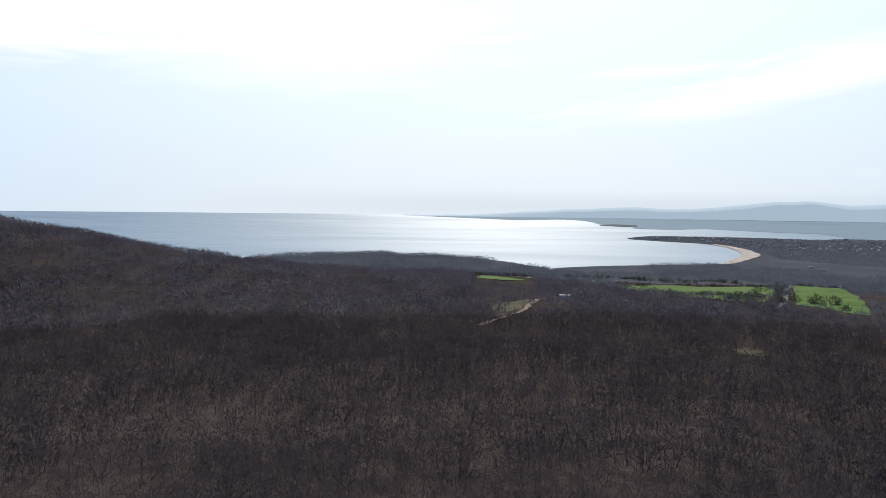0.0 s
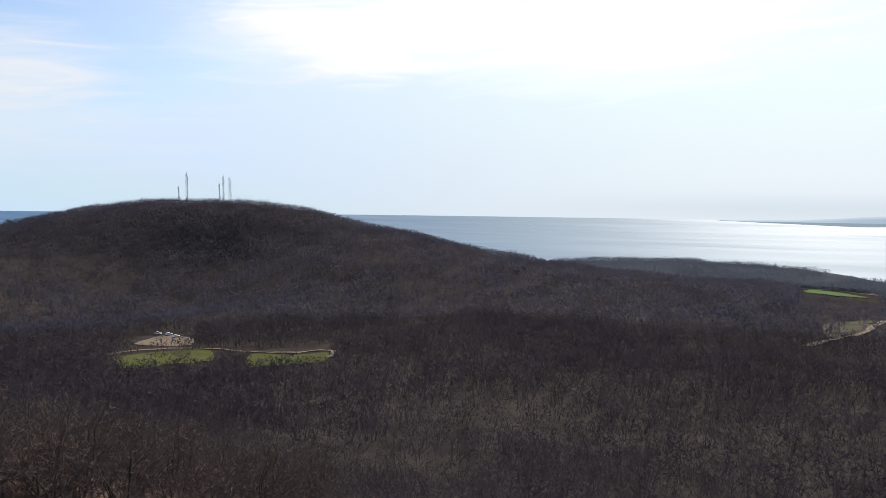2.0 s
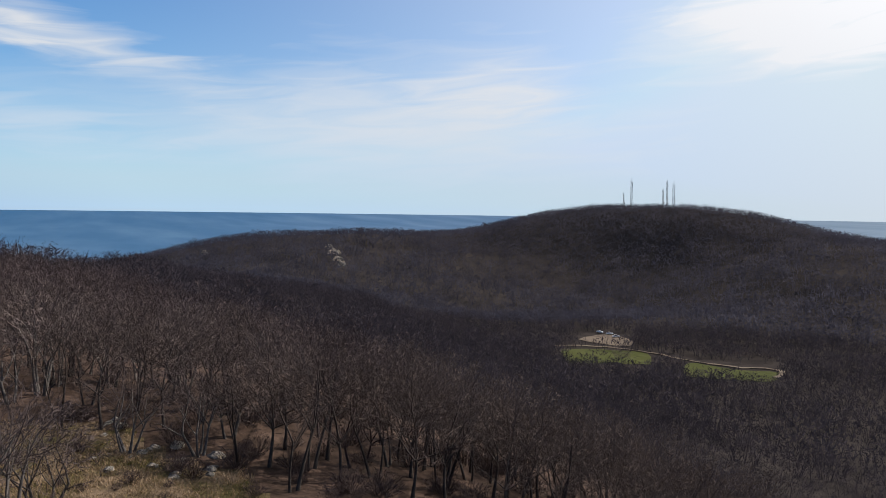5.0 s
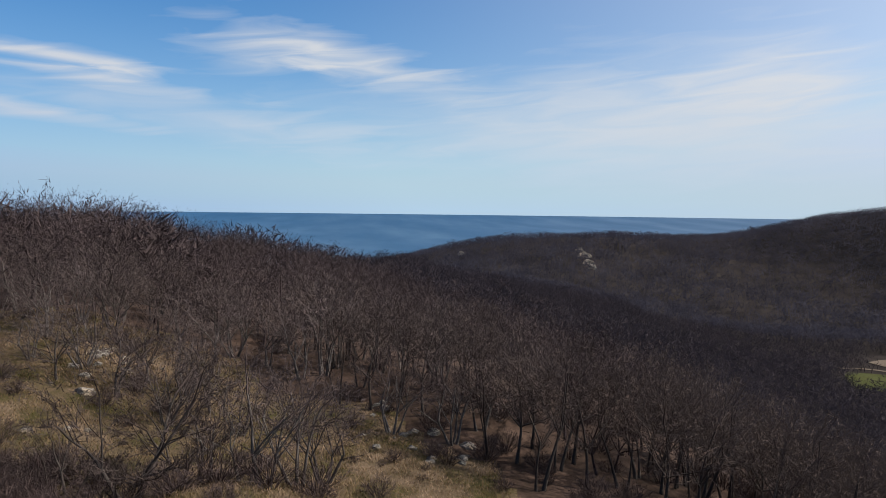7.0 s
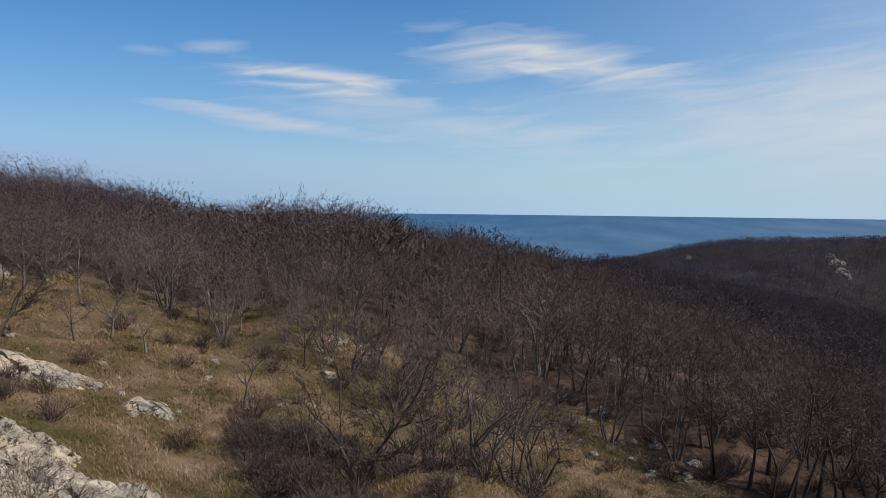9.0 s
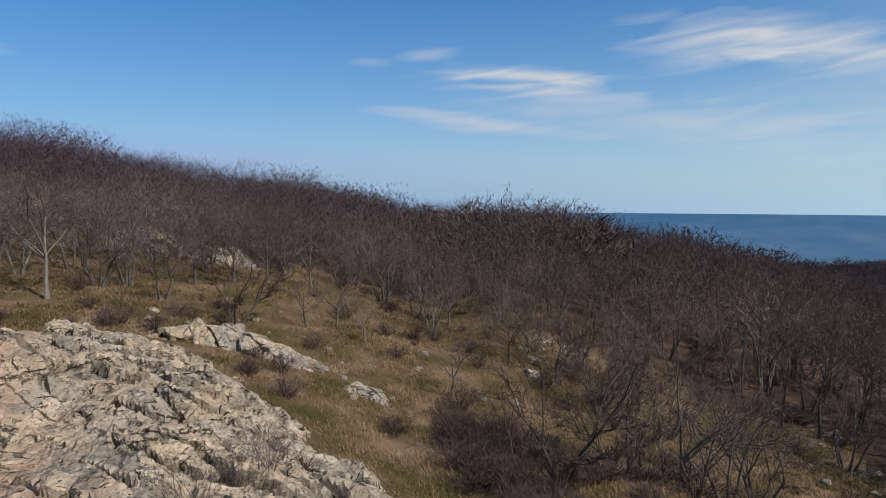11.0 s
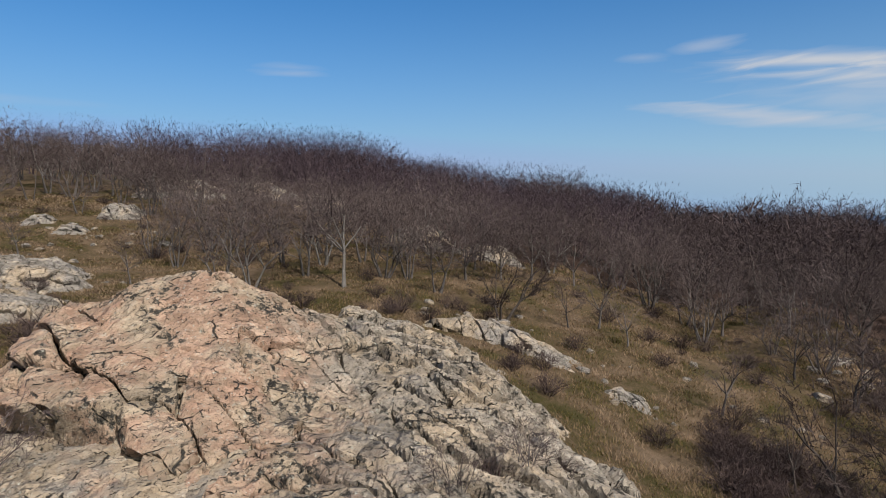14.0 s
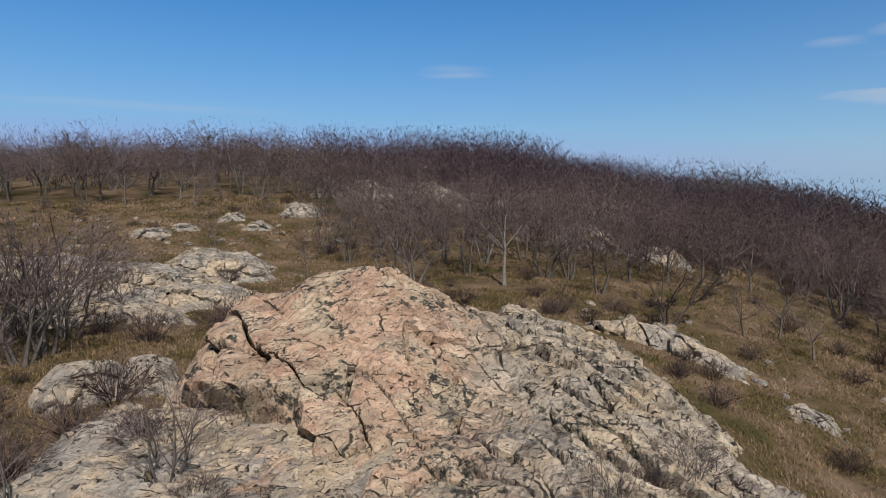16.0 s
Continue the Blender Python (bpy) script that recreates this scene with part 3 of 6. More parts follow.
def land(x, y):
    """Ground height at arrays of plan places."""
    x, y = np.atleast_1d(np.asarray(x, float)), np.atleast_1d(np.asarray(y, float))
    r = np.maximum(np.hypot(x, y), 1.0)
    a = (np.degrees(np.arctan2(-x, y)) + 40) % 360 - 40
    i = np.clip(np.searchsorted(B_WRAP, a, side="right") - 1, 0, len(B_WRAP) - 2)
    h = (B_WRAP[i + 1] - B_WRAP[i])[:, None]
    u = (a - B_WRAP[i])[:, None] / h
    slope = np.gradient(Z_WRAP, B_WRAP, axis=0)
    col = glide(u, h, Z_WRAP[i], Z_WRAP[i + 1], slope[i], slope[i + 1])
    lr = np.clip(np.log(r), LOG_R[0], LOG_R[-1])
    m = np.gradient(col, LOG_R, axis=1)
    k = np.clip(np.searchsorted(LOG_R, lr, side="right") - 1, 0, len(LOG_R) - 2)
    n = np.arange(len(r))
    h = LOG_R[k + 1] - LOG_R[k]
    z = glide((lr - LOG_R[k]) / h, h, col[n, k], col[n, k + 1], m[n, k], m[n, k + 1])
    z = z + fractal(x * 0.12, y * 0.12, 3, 4) * np.minimum(r * 0.02, 0.7) + fractal(x * 0.012, y * 0.012, 9, 3) * np.clip((r - 60) * 0.012, 0, 5)
    folds = np.interp(r, [430, 600, 820, 930], [0, 1, 1, 0]) * np.interp(a, [8, 22, 80, 95], [0, 1, 1, 0])
    z = z + fractal(x * 0.0085 + 4, y * 0.0085, 23, 2) * 11 * folds          # gullies in the mast hill
    flat = np.clip((r - 3) / 11, 0, 1)          # the hilltop under the start is a plain slope
    a0 = np.radians(160)
    hill = -13.3 + 0.32 * (-np.sin(a0) * x + np.cos(a0) * y)
    flat = flat * flat * (3 - 2 * flat)
    return z * flat + hill * (1 - flat) + EYE


def land_at(x, y):
    return float(land(x, y)[0])


def spot(bearing, distance, lift=0.0):
    """A place on the ground, by bearing and distance."""
    p = toward(bearing, distance)
    p.z = land_at(p.x, p.y) + lift
    return p


def bearing_of(x, y):
    return (np.degrees(np.arctan2(-x, y)) + 40) % 360 - 40


def sheet_z(r):
    """The sea: level out to 2.6 km, then drawn up so that its horizon lies at 4.85 km."""
    r = np.asarray(r, float)
    e = np.radians(-2.42 + (r - 2600) / 2250 * 2.02)
    return np.where(r < 2600, 0.0, EYE + r * np.tan(e))


MEADOW_B = np.array([66, 74, 80, 88, 100, 110, 120, 130, 138, 146, 153, 159, 165, 172, 180, 200], float)
MEADOW_R = np.array([20, 34, 43, 51, 56, 58, 61, 58, 55, 54, 55, 60, 80, 94, 98, 98], float)


def in_meadow(x, y):
    r, a = np.hypot(x, y), bearing_of(x, y)
    edge = np.interp(a, MEADOW_B, MEADOW_R) + fractal(x * 0.15, y * 0.15, 5, 3) * 9
    return (a > 66) & (a < 205) & (r < edge + np.clip((a - 92) * 0.5, 0, 12) + np.clip((a - 142) * 2.0, 0, 32))


def ground_sheet():
    radii = np.concatenate([np.geomspace(2.5, 120, 90), np.geomspace(122.5, 1850, 90)])
    turns = np.concatenate([np.linspace(-50, 200, 310, endpoint=False), np.linspace(200, 310, 50, endpoint=False)])
    rr, aa = np.meshgrid(radii, np.radians(turns), indexing="ij")
    x, y = -np.sin(aa) * rr, np.cos(aa) * rr
    z = land(x.ravel(), y.ravel())
    n, m = rr.shape
    i, j = np.meshgrid(np.arange(n - 1), np.arange(m), indexing="ij")
    j2 = (j + 1) % m
    quads = np.stack([i * m + j, (i + 1) * m + j, (i + 1) * m + j2, i * m + j2], -1).reshape(-1, 4)
    verts = np.stack([x.ravel(), y.ravel(), z], -1)
    foot = np.array([[0, 0, verts[:m, 2].mean()]])
    verts = np.concatenate([verts, foot])
    c = np.arange(m)
    fan = np.stack([c, (c + 1) % m, np.full(m, n * m)], -1)
    me = mesh_of("ground", verts, fan, quads, smooth=True)
    for mt in (LITTER, MEADOW, SHADED_FLOOR, HAZY_PLAIN):
        me.materials.append(mt)
    mid = verts[np.concatenate([np.pad(fan, ((0, 0), (0, 1)), mode="edge"), quads])].mean(1)
    me.polygons.foreach_set("material_index", np.where(in_meadow(mid[:, 0], mid[:, 1]), 1, np.where(np.hypot(mid[:, 0], mid[:, 1]) > np.where(bearing_of(mid[:, 0], mid[:, 1]) > 66, 110, 68) + 8 * hashed(np.floor(mid[:, 0] / 3), np.floor(mid[:, 1] / 3), 1), 2, 0)).astype(np.int32))
    far = np.hypot(mid[:, 0], mid[:, 1])
    away = bearing_of(mid[:, 0], mid[:, 1])
    lowland = ((away > 300) | (away < 14)) & (far > 1000 + 60 * fractal(mid[:, 0] * 0.01, mid[:, 1] * 0.01, 44, 2))
    index = np.empty(len(mid), np.int32)
    me.polygons.foreach_get("material_index", index)
    me.polygons.foreach_set("material_index", np.where(lowland, 3, index).astype(np.int32))
    return tagged(new("ground", me), "wooded hills with leaf litter and a dry grassy slope", "ground", kind="structure")


ground_sheet()


def sea_sheet():
    radii = np.concatenate([np.linspace(250, 2600, 30), np.linspace(2650, 4850, 45)])
    turns = np.radians(np.linspace(0, 360, 240, endpoint=False))
    rr, aa = np.meshgrid(radii, turns, indexing="ij")
    verts = np.stack([-np.sin(aa) * rr, np.cos(aa) * rr, sheet_z(rr)], -1).reshape(-1, 3)
    n, m = rr.shape
    i, j = np.meshgrid(np.arange(n - 1), np.arange(m), indexing="ij")
    quads = np.stack([i * m + j, (i + 1) * m + j, (i + 1) * m + (j + 1) % m, i * m + (j + 1) % m], -1).reshape(-1, 4)[:, ::-1]
    ob = part("water", mesh_of("water", verts, None, quads, True), WATER)
    tagged(ob, "open sea, blue and glittering under the sun", "sea", kind="structure")


sea_sheet()


def draped(name, outline, mat, label, category, lift=0.25, over="land", step=6.0):
    """A field, track or shore laid over the ground: a filled outline of bearings and distances, cut fine."""
    pts = [toward(b, d) for b, d in outline]
    smooth_pts = []
    for k, p in enumerate(pts):          # rounded, slightly uneven edge
        q, o, s = pts[(k + 1) % len(pts)], pts[k - 1], pts[(k + 2) % len(pts)]
        for u in (0.0, 0.25, 0.5, 0.75):
            c = 0.5 * (2 * p + (q - o) * u + (2 * o - 5 * p + 4 * q - s) * u * u + (3 * p - o - 3 * q + s) * u ** 3)
            c = p.lerp(q, u).lerp(c, 0.6)
            w = (q - p).length * 0.04
            smooth_pts.append(c + Vector((noise.noise(c * 0.07) * w, noise.noise(c * 0.07 + Vector((9, 0, 0))) * w, 0)))
    bm = bmesh.new()
    f = bm.faces.new([bm.verts.new(p) for p in smooth_pts])
    bmesh.ops.triangulate(bm, faces=[f])
    for _ in range(5):
        long = [e for e in bm.edges if e.calc_length() > step * 2]
        if not long:
            break
        bmesh.ops.subdivide_edges(bm, edges=long, cuts=1)
        bmesh.ops.triangulate(bm, faces=[f for f in bm.faces if len(f.verts) > 3])
    xs, ys = np.array([v.co.x for v in bm.verts]), np.array([v.co.y for v in bm.verts])
    zs = land(xs, ys) if over == "land" else sheet_z(np.hypot(xs, ys))
    for v, z in zip(bm.verts, zs):
        v.co.z = z + lift
    bmesh.ops.recalc_face_normals(bm, faces=bm.faces)
    if sum(f.normal.z * f.calc_area() for f in bm.faces) < 0:
        bmesh.ops.reverse_faces(bm, faces=bm.faces)
    ob = part(name, bm, mat)
    return tagged(ob, label, category, kind="structure")


def inside(outline, x, y):
    """Which places lie within an outline of bearings and distances."""
    p = [toward(b, d) for b, d in outline]
    hit = np.zeros(len(x), bool)
    for k, a in enumerate(p):
        b = p[k - 1]
        cross = (a.y > y) != (b.y > y)
        hit ^= cross & (x < (b.x - a.x) * (y - a.y) / (b.y - a.y + 1e-9) + a.x)
    return hit


def strip(name, line, width, mat, label, category, lift=0.35):
    """A track along a line of bearings and distances."""
    pts = [toward(b, d) for b, d in line]
    path = []
    for k in range(len(pts) - 1):
        o, p, q, s = pts[max(k - 1, 0)], pts[k], pts[k + 1], pts[min(k + 2, len(pts) - 1)]
        for u in np.linspace(0, 1, 8, endpoint=False):
            path.append(0.5 * (2 * p + (q - o) * u + (2 * o - 5 * p + 4 * q - s) * u * u + (3 * p - o - 3 * q + s) * u ** 3))
    path.append(pts[-1])
    verts = []
    for k, p in enumerate(path):
        d = (path[min(k + 1, len(path) - 1)] - path[max(k - 1, 0)]).normalized()
        side = Vector((-d.y, d.x, 0))
        w = width * (1 + 0.25 * noise.noise(p * 0.1))
        for s in (-0.5, 0, 0.5):
            c = p + side * (s * w)
            verts.append((c.x, c.y, land_at(c.x, c.y) + lift))
    quads = [(3 * k + j, 3 * k + j + 1, 3 * k + j + 4, 3 * k + j + 3) for k in range(len(path) - 1) for j in (0, 1)]
    ob = part(name, mesh_of(name, verts, None, quads, True), mat)
    return tagged(ob, label, category, kind="structure")


WHEAT = [
    [(-3.2, 985), (-5.0, 965), (-6.8, 945), (-7.0, 850), (-5.0, 815), (-3.2, 860)],
    [(-14.2, 915), (-16.5, 940), (-19.2, 975), (-22.5, 945), (-26.0, 915), (-26.1, 790), (-25.4, 690), (-22.8, 690), (-19.2, 745), (-16.8, 815)],
    [(-27.5, 1000), (-30.2, 1010), (-31.2, 850), (-32.1, 725), (-32.6, 600), (-31.0, 612), (-29.4, 650), (-27.8, 690), (-27.6, 800)],
]
# the clearing below the mast hill
draped("meadow", [(51.3, 376), (50.6, 330), (46, 350), (44.0, 350), (44.3, 388), (47, 395), (49, 392)], GREEN, "green meadow in a woodland clearing", "meadow")
draped("meadow", [(41.3, 372), (41.3, 330), (38, 332), (35.2, 334), (34.7, 362), (38, 366)], GREEN, "green meadow in a woodland clearing", "meadow")
draped("car_park", [(50.0, 422), (48.6, 446), (47.0, 448), (45.6, 432), (45.8, 412), (47.9, 414)], DIRT, "bare earth parking place beside the clearing", "car park", 0.3)
strip("dirt_road", [(51.8, 388), (50, 402), (47, 403), (44, 392), (41.2, 380), (38, 374), (35, 370), (34.4, 360), (34.9, 345)], 2.8, DIRT, "pale dirt road along the meadow", "road", 0.4)
# farmland beyond the woods
for outline in WHEAT:
    draped("wheat_field", outline, BRIGHT_GREEN, "bright green field of young wheat", "field", 0.6, step=14)
strip("farm_road", [(-26.6, 640), (-27.0, 760), (-27.0, 860), (-27.3, 960), (-26.6, 1080)], 4.5, LANE, "narrow pale road between fields", "road", 0.8)
strip("farm_road", [(-2.5, 1000), (-8, 985), (-12, 950), (-15, 900), (-17, 830)], 4.5, LANE, "narrow pale road between fields", "road", 0.8)
strip("forest_track", [(-3.2, 455), (-5.5, 500), (-7.1, 533), (-7.8, 575), (-9.2, 645), (-9.6, 670)], 4.5, DIRT, "sandy track through the bare woods", "track", 0.5)
draped("scrub_clearing", [(-4.4, 560), (-4.6, 500), (-6.6, 515), (-8.0, 570), (-7.4, 600)], SCRUB, "grassy scrub clearing in the woods", "clearing", 0.3)
draped("scrub_clearing", [(-23.4, 398), (-24.0, 382), (-26.0, 384), (-25.8, 398)], SCRUB, "grassy scrub clearing in the woods", "clearing", 0.3)

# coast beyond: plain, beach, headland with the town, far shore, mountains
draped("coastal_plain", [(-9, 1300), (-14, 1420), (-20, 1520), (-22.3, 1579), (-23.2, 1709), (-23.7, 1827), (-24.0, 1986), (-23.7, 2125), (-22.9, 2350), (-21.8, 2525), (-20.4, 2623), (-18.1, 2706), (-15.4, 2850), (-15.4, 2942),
                         (-17.0, 3160), (-21.2, 3195), (-25.3, 3216), (-29.1, 3152), (-30.9, 3300), (-45, 3300), (-45, 1100), (-30, 1050), (-15, 1080)], HAZY_PLAIN, "low coastal plain with woods and a seaside town", "plain", 0.8, "sea", 60)
draped("beach", [(-22.4, 1570), (-23.15, 1709), (-23.6, 1827), (-23.9, 1986), (-23.6, 2125), (-22.85, 2350), (-21.7, 2525), (-22.0, 2560), (-23.2, 2410), (-24.2, 2240), (-24.9, 2080), (-25.2, 1950), (-24.8, 1840), (-24.1, 1720), (-23.3, 1600)], SAND, "pale sandy beach round the bay", "beach", 1.5, "sea", 40)
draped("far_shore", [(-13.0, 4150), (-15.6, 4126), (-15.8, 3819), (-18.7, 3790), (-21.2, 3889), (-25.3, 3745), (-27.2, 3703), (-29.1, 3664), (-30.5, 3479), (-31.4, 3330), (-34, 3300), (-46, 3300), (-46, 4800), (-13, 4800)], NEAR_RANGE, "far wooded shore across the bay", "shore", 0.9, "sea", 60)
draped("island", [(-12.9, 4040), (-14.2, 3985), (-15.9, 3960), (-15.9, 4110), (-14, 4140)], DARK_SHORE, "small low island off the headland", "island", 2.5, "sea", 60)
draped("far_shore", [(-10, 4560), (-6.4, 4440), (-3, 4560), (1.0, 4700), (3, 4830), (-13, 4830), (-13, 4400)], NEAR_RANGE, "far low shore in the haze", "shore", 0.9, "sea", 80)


def range_of_hills(name, bearings, ups, distance, mat, label, thick=60):
    """A far mountain range: a long ridge with two sloping sides and an uneven crest."""
    b = np.linspace(bearings[0], bearings[-1], 160)
    top = np.interp(b, bearings, ups) + fractal(b * 0.25, b * 0 + 3, 17, 4) * 0.14
    rows = []
    for d, k in ((distance - thick, 0.0), (distance - thick * 0.45, 0.62), (distance, 1.0), (distance + thick * 0.5, 0.0)):
        low = float(sheet_z(min(distance, 4840))) - 6
        z = EYE + distance * np.tan(np.radians(top))
        a = np.radians(b)
        rows.append(np.stack([-np.sin(a) * d, np.cos(a) * d, low + (z - low) * k], -1))
    verts = np.concatenate(rows)
    n = len(b)
    quads = [(r * n + i, r * n + i + 1, (r + 1) * n + i + 1, (r + 1) * n + i) for r in range(3) for i in range(n - 1)]
    ob = part(name, mesh_of(name, verts, None, quads, True), mat)
    tagged(ob, label, "mountains", kind="structure")


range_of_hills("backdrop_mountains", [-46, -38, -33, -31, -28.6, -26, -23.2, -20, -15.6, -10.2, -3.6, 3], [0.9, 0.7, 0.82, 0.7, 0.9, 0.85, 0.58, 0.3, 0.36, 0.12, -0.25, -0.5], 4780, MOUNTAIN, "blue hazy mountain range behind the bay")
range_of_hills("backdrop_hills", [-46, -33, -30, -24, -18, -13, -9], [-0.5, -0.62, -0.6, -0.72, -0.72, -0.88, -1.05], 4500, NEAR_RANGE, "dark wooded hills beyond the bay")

# ---------------------------------------------------------------- bare trees
class Soup:
    """Gathers tapered tubes and single twigs."""

    def __init__(self):
        self.v, self.t, self.q, self.n = [], [], [], 0

    def tube(self, points, radii, sides):
        base = self.n
        d = (points[-1] - points[0]).normalized()
        a = d.orthogonal().normalized()
        b = d.cross(a)
        for p, r in zip(points, radii):
            for s in range(sides):
                w = 2 * math.pi * s / sides
                self.v.append(p + (a * math.cos(w) + b * math.sin(w)) * r)
        self.n += sides * len(points)
        for k in range(len(points) - 1):
            for s in range(sides):
                self.q.append((base + k * sides + s, base + k * sides + (s + 1) % sides, base + (k + 1) * sides + (s + 1) % sides, base + (k + 1) * sides + s))

    def twig(self, p, q, width, rng):
        side = (q - p).cross(Vector((rng.uniform(-1, 1), rng.uniform(-1, 1), rng.uniform(-1, 1)))).normalized() * (width / 2)
        self.v += [p - side, p + side, q]
        self.t.append((self.n, self.n + 1, self.n + 2))
        self.n += 3

    def mesh(self, name, smooth=False):
        return mesh_of(name, [tuple(p) for p in self.v], self.t, self.q, smooth)

    def arrays(self):
        """Triangles only, as an array of corners."""
        v = np.array([tuple(p) for p in self.v])
        tris = list(self.t)
        for a, b, c, d in self.q:
            tris += [(a, b, c), (a, c, d)]
        return v[np.array(tris)] if tris else np.zeros((0, 3, 3))


def swung(d, angle, rng):
    """d turned by angle (degrees) to a random side."""
    axis = d.orthogonal().normalized()
    axis.rotate(Matrix.Rotation(rng.uniform(0, 2 * math.pi), 3, d))
    out = d.copy()
    out.rotate(Matrix.Rotation(radians(angle), 3, axis))
    return out


def crooked(p, d, length, segments, wobble, lift, rng):
    points = [p.copy()]
    for _ in range(segments):
        d = (d + Vector((rng.uniform(-1, 1), rng.uniform(-1, 1), rng.uniform(-1, 1))) * wobble + Vector((0, 0, lift))).normalized()
        points.append(points[-1] + d * (length / segments))
    return points, d


def grow(seed, height, stems=1, spread=1.0, bare=0.22, girth=0.018, forks=(5, 3, 3, 3), twigs=7, twig_width=0.036, spray=(0.035, 0.085), tubes=3, sides=5, lean=0.34, low=0.2, reach=1.1, haze=0):
    """A leafless tree that forks again and again inside a rounded crown and ends in sprays of fine twigs. Returns wood and crown."""
    rng = random.Random(seed)
    wood, crown = Soup(), Soup()
    middle = Vector((0, 0, height * (0.5 + low * 0.5)))
    wide, tall = height * 0.46 * spread, height * (0.5 - low * 0.5)
    lobes = [rng.uniform(0, 6.28) for _ in range(3)]
    lengths = [0.30, 0.23, 0.165, 0.115, 0.08]

    def room(p):
        """How far out in the crown a place lies: 1 at its lumpy hull."""
        q = p - middle
        a = math.atan2(q.y, q.x)
        k = 1 + 0.13 * math.sin(2 * a + lobes[0]) + 0.10 * math.sin(3 * a + lobes[1] + q.z / tall) + 0.05 * math.sin(5 * a + lobes[2])
        return math.sqrt((q.x ** 2 + q.y ** 2) / (wide * k) ** 2 + (q.z / (tall * (0.85 + 0.15 * k))) ** 2)

    def branch(p, d, length, r, level):
        segments = 4 if level == 0 else 3 if level < tubes else 2 if level < 3 else 1
        if tubes < 2 and level > 0:
            segments = 1
        points, end = crooked(p, d, length, segments, 0.20 if level else 0.09, 0.05 if level else 0.02, rng)
        if level > 0 and room(points[-1]) > 1:
            for f in (0.8, 0.6, 0.45, 0.3, 0.15):
                if room(p.lerp(points[-1], f)) < 1.0:
                    break
            points = [p.lerp(w, f) for w in points]
        n = len(points) - 1
        thin = 0.62
        if level < tubes:
            radii = [r * ((1.5 if k == 0 else 1.08) if level == 0 and k < 2 else 1 - (1 - thin) * k / n) for k in range(n + 1)]
            (wood if level < 2 else crown).tube(points, radii, max(3, sides - level))
        else:
            for k in range(n):
                crown.twig(points[k], points[k + 1] + (points[k + 1] - points[k]) * (0.3 if level == 0 else 0.05), 2.0 * r * (1 - 0.35 * k / n), rng)
        if level < len(forks):
            many = forks[level]
            for j in range(many):
                last = j == many - 1
                u = 1.0 if last else (0.82 if level == 0 else 0.30) + (0.17 if level == 0 else 0.62) * (j + rng.random()) / many
                x = u * n
                i = min(int(x), n - 1)
                q = points[i].lerp(points[i + 1], x - i)
                way = (points[i + 1] - points[i]).normalized()
                out = swung(way, rng.uniform(8, 26) if last else rng.uniform(30, 62), rng)
                away = q - middle
                away.z *= 0.5
                if level and away.length > 1e-3:
                    out = (out + away.normalized() * 0.32).normalized()
                if out.z < -0.15:
                    out.z *= -0.4
                branch(q, out.normalized(), height * reach * lengths[min(level, 4)] * rng.uniform(0.75, 1.2), r * thin * (0.92 if last else 0.68), level + 1)
        if level >= len(forks) - 1:
            for _ in range(twigs if level == len(forks) else max(1, twigs // 2)):
                f = rng.uniform(0.1, 1.0)
                i = min(int(f * n), n - 1)
                tp = points[i].lerp(points[i + 1], f * n - i)
                td = swung(end, rng.uniform(10, 78), rng)
                td = (td + Vector((0, 0, 0.05))).normalized()
                tip = tp + td * height * rng.uniform(*spray)
                for f in (0.75, 0.5, 0.3):
                    if room(tip) > 1.0:
                        tip = tp + td * (tip - tp).length * f
                crown.twig(tp, tip, twig_width * rng.uniform(0.7, 1.3), rng)

    turned = rng.uniform(0, 6.28)
    for s in range(stems):
        a0 = turned + s * 6.283 / stems + rng.uniform(-0.4, 0.4)
        out_way = Vector((math.cos(a0), math.sin(a0), 0))
        r0 = height * girth * rng.uniform(0.75, 1.15) / (1 + 0.25 * (stems - 1))
        start = out_way * (0.03 * height * (stems > 1)) - Vector((0, 0, 0.3 if height > 2 else 0.0))
        tilt = (out_way * (lean * rng.uniform(0.6, 1.3) if stems > 1 else 0.06) + Vector((0, 0, 1))).normalized()
        branch(start, tilt, height * bare * rng.uniform(0.85, 1.2) + (0.3 if height > 2 else 0), r0, 0)
    for _ in range(haze):          # the finest twigs, thickest towards the outside of the crown
        d = Vector((rng.gauss(0, 1), rng.gauss(0, 1), rng.gauss(0.3, 1))).normalized()
        out = Vector((d.x * wide, d.y * wide, d.z * tall))
        p = middle + out * (rng.random() ** 0.36 / room(middle + out))
        way = (d * 0.7 + Vector((0, 0, 0.25)) + Vector((rng.uniform(-1, 1), rng.uniform(-1, 1), rng.uniform(-1, 1))) * 0.65).normalized()
        size = height * rng.uniform(*spray)
        for f in (0.7, 0.45, 0.25):
            if room(p + way * size * 0.6) > 1.0:
                size *= f
        crown.twig(p - way * size * 0.4, p + way * size * 0.6, twig_width * rng.uniform(0.7, 1.2), rng)
    return wood, crown


def make_tree(seed, height, stems, bark=BARK, name="bare_tree", sprays=TWIGS, **how):
    """One tree as a thing: an empty at the foot, trunk and crown."""
    wood, crown = grow(seed, height, stems, **how)
    tree = new(name)
    part("trunk", wood.mesh("trunk", True), bark, tree)
    part("crown", crown.mesh("crown"), sprays, tree)
    return tree


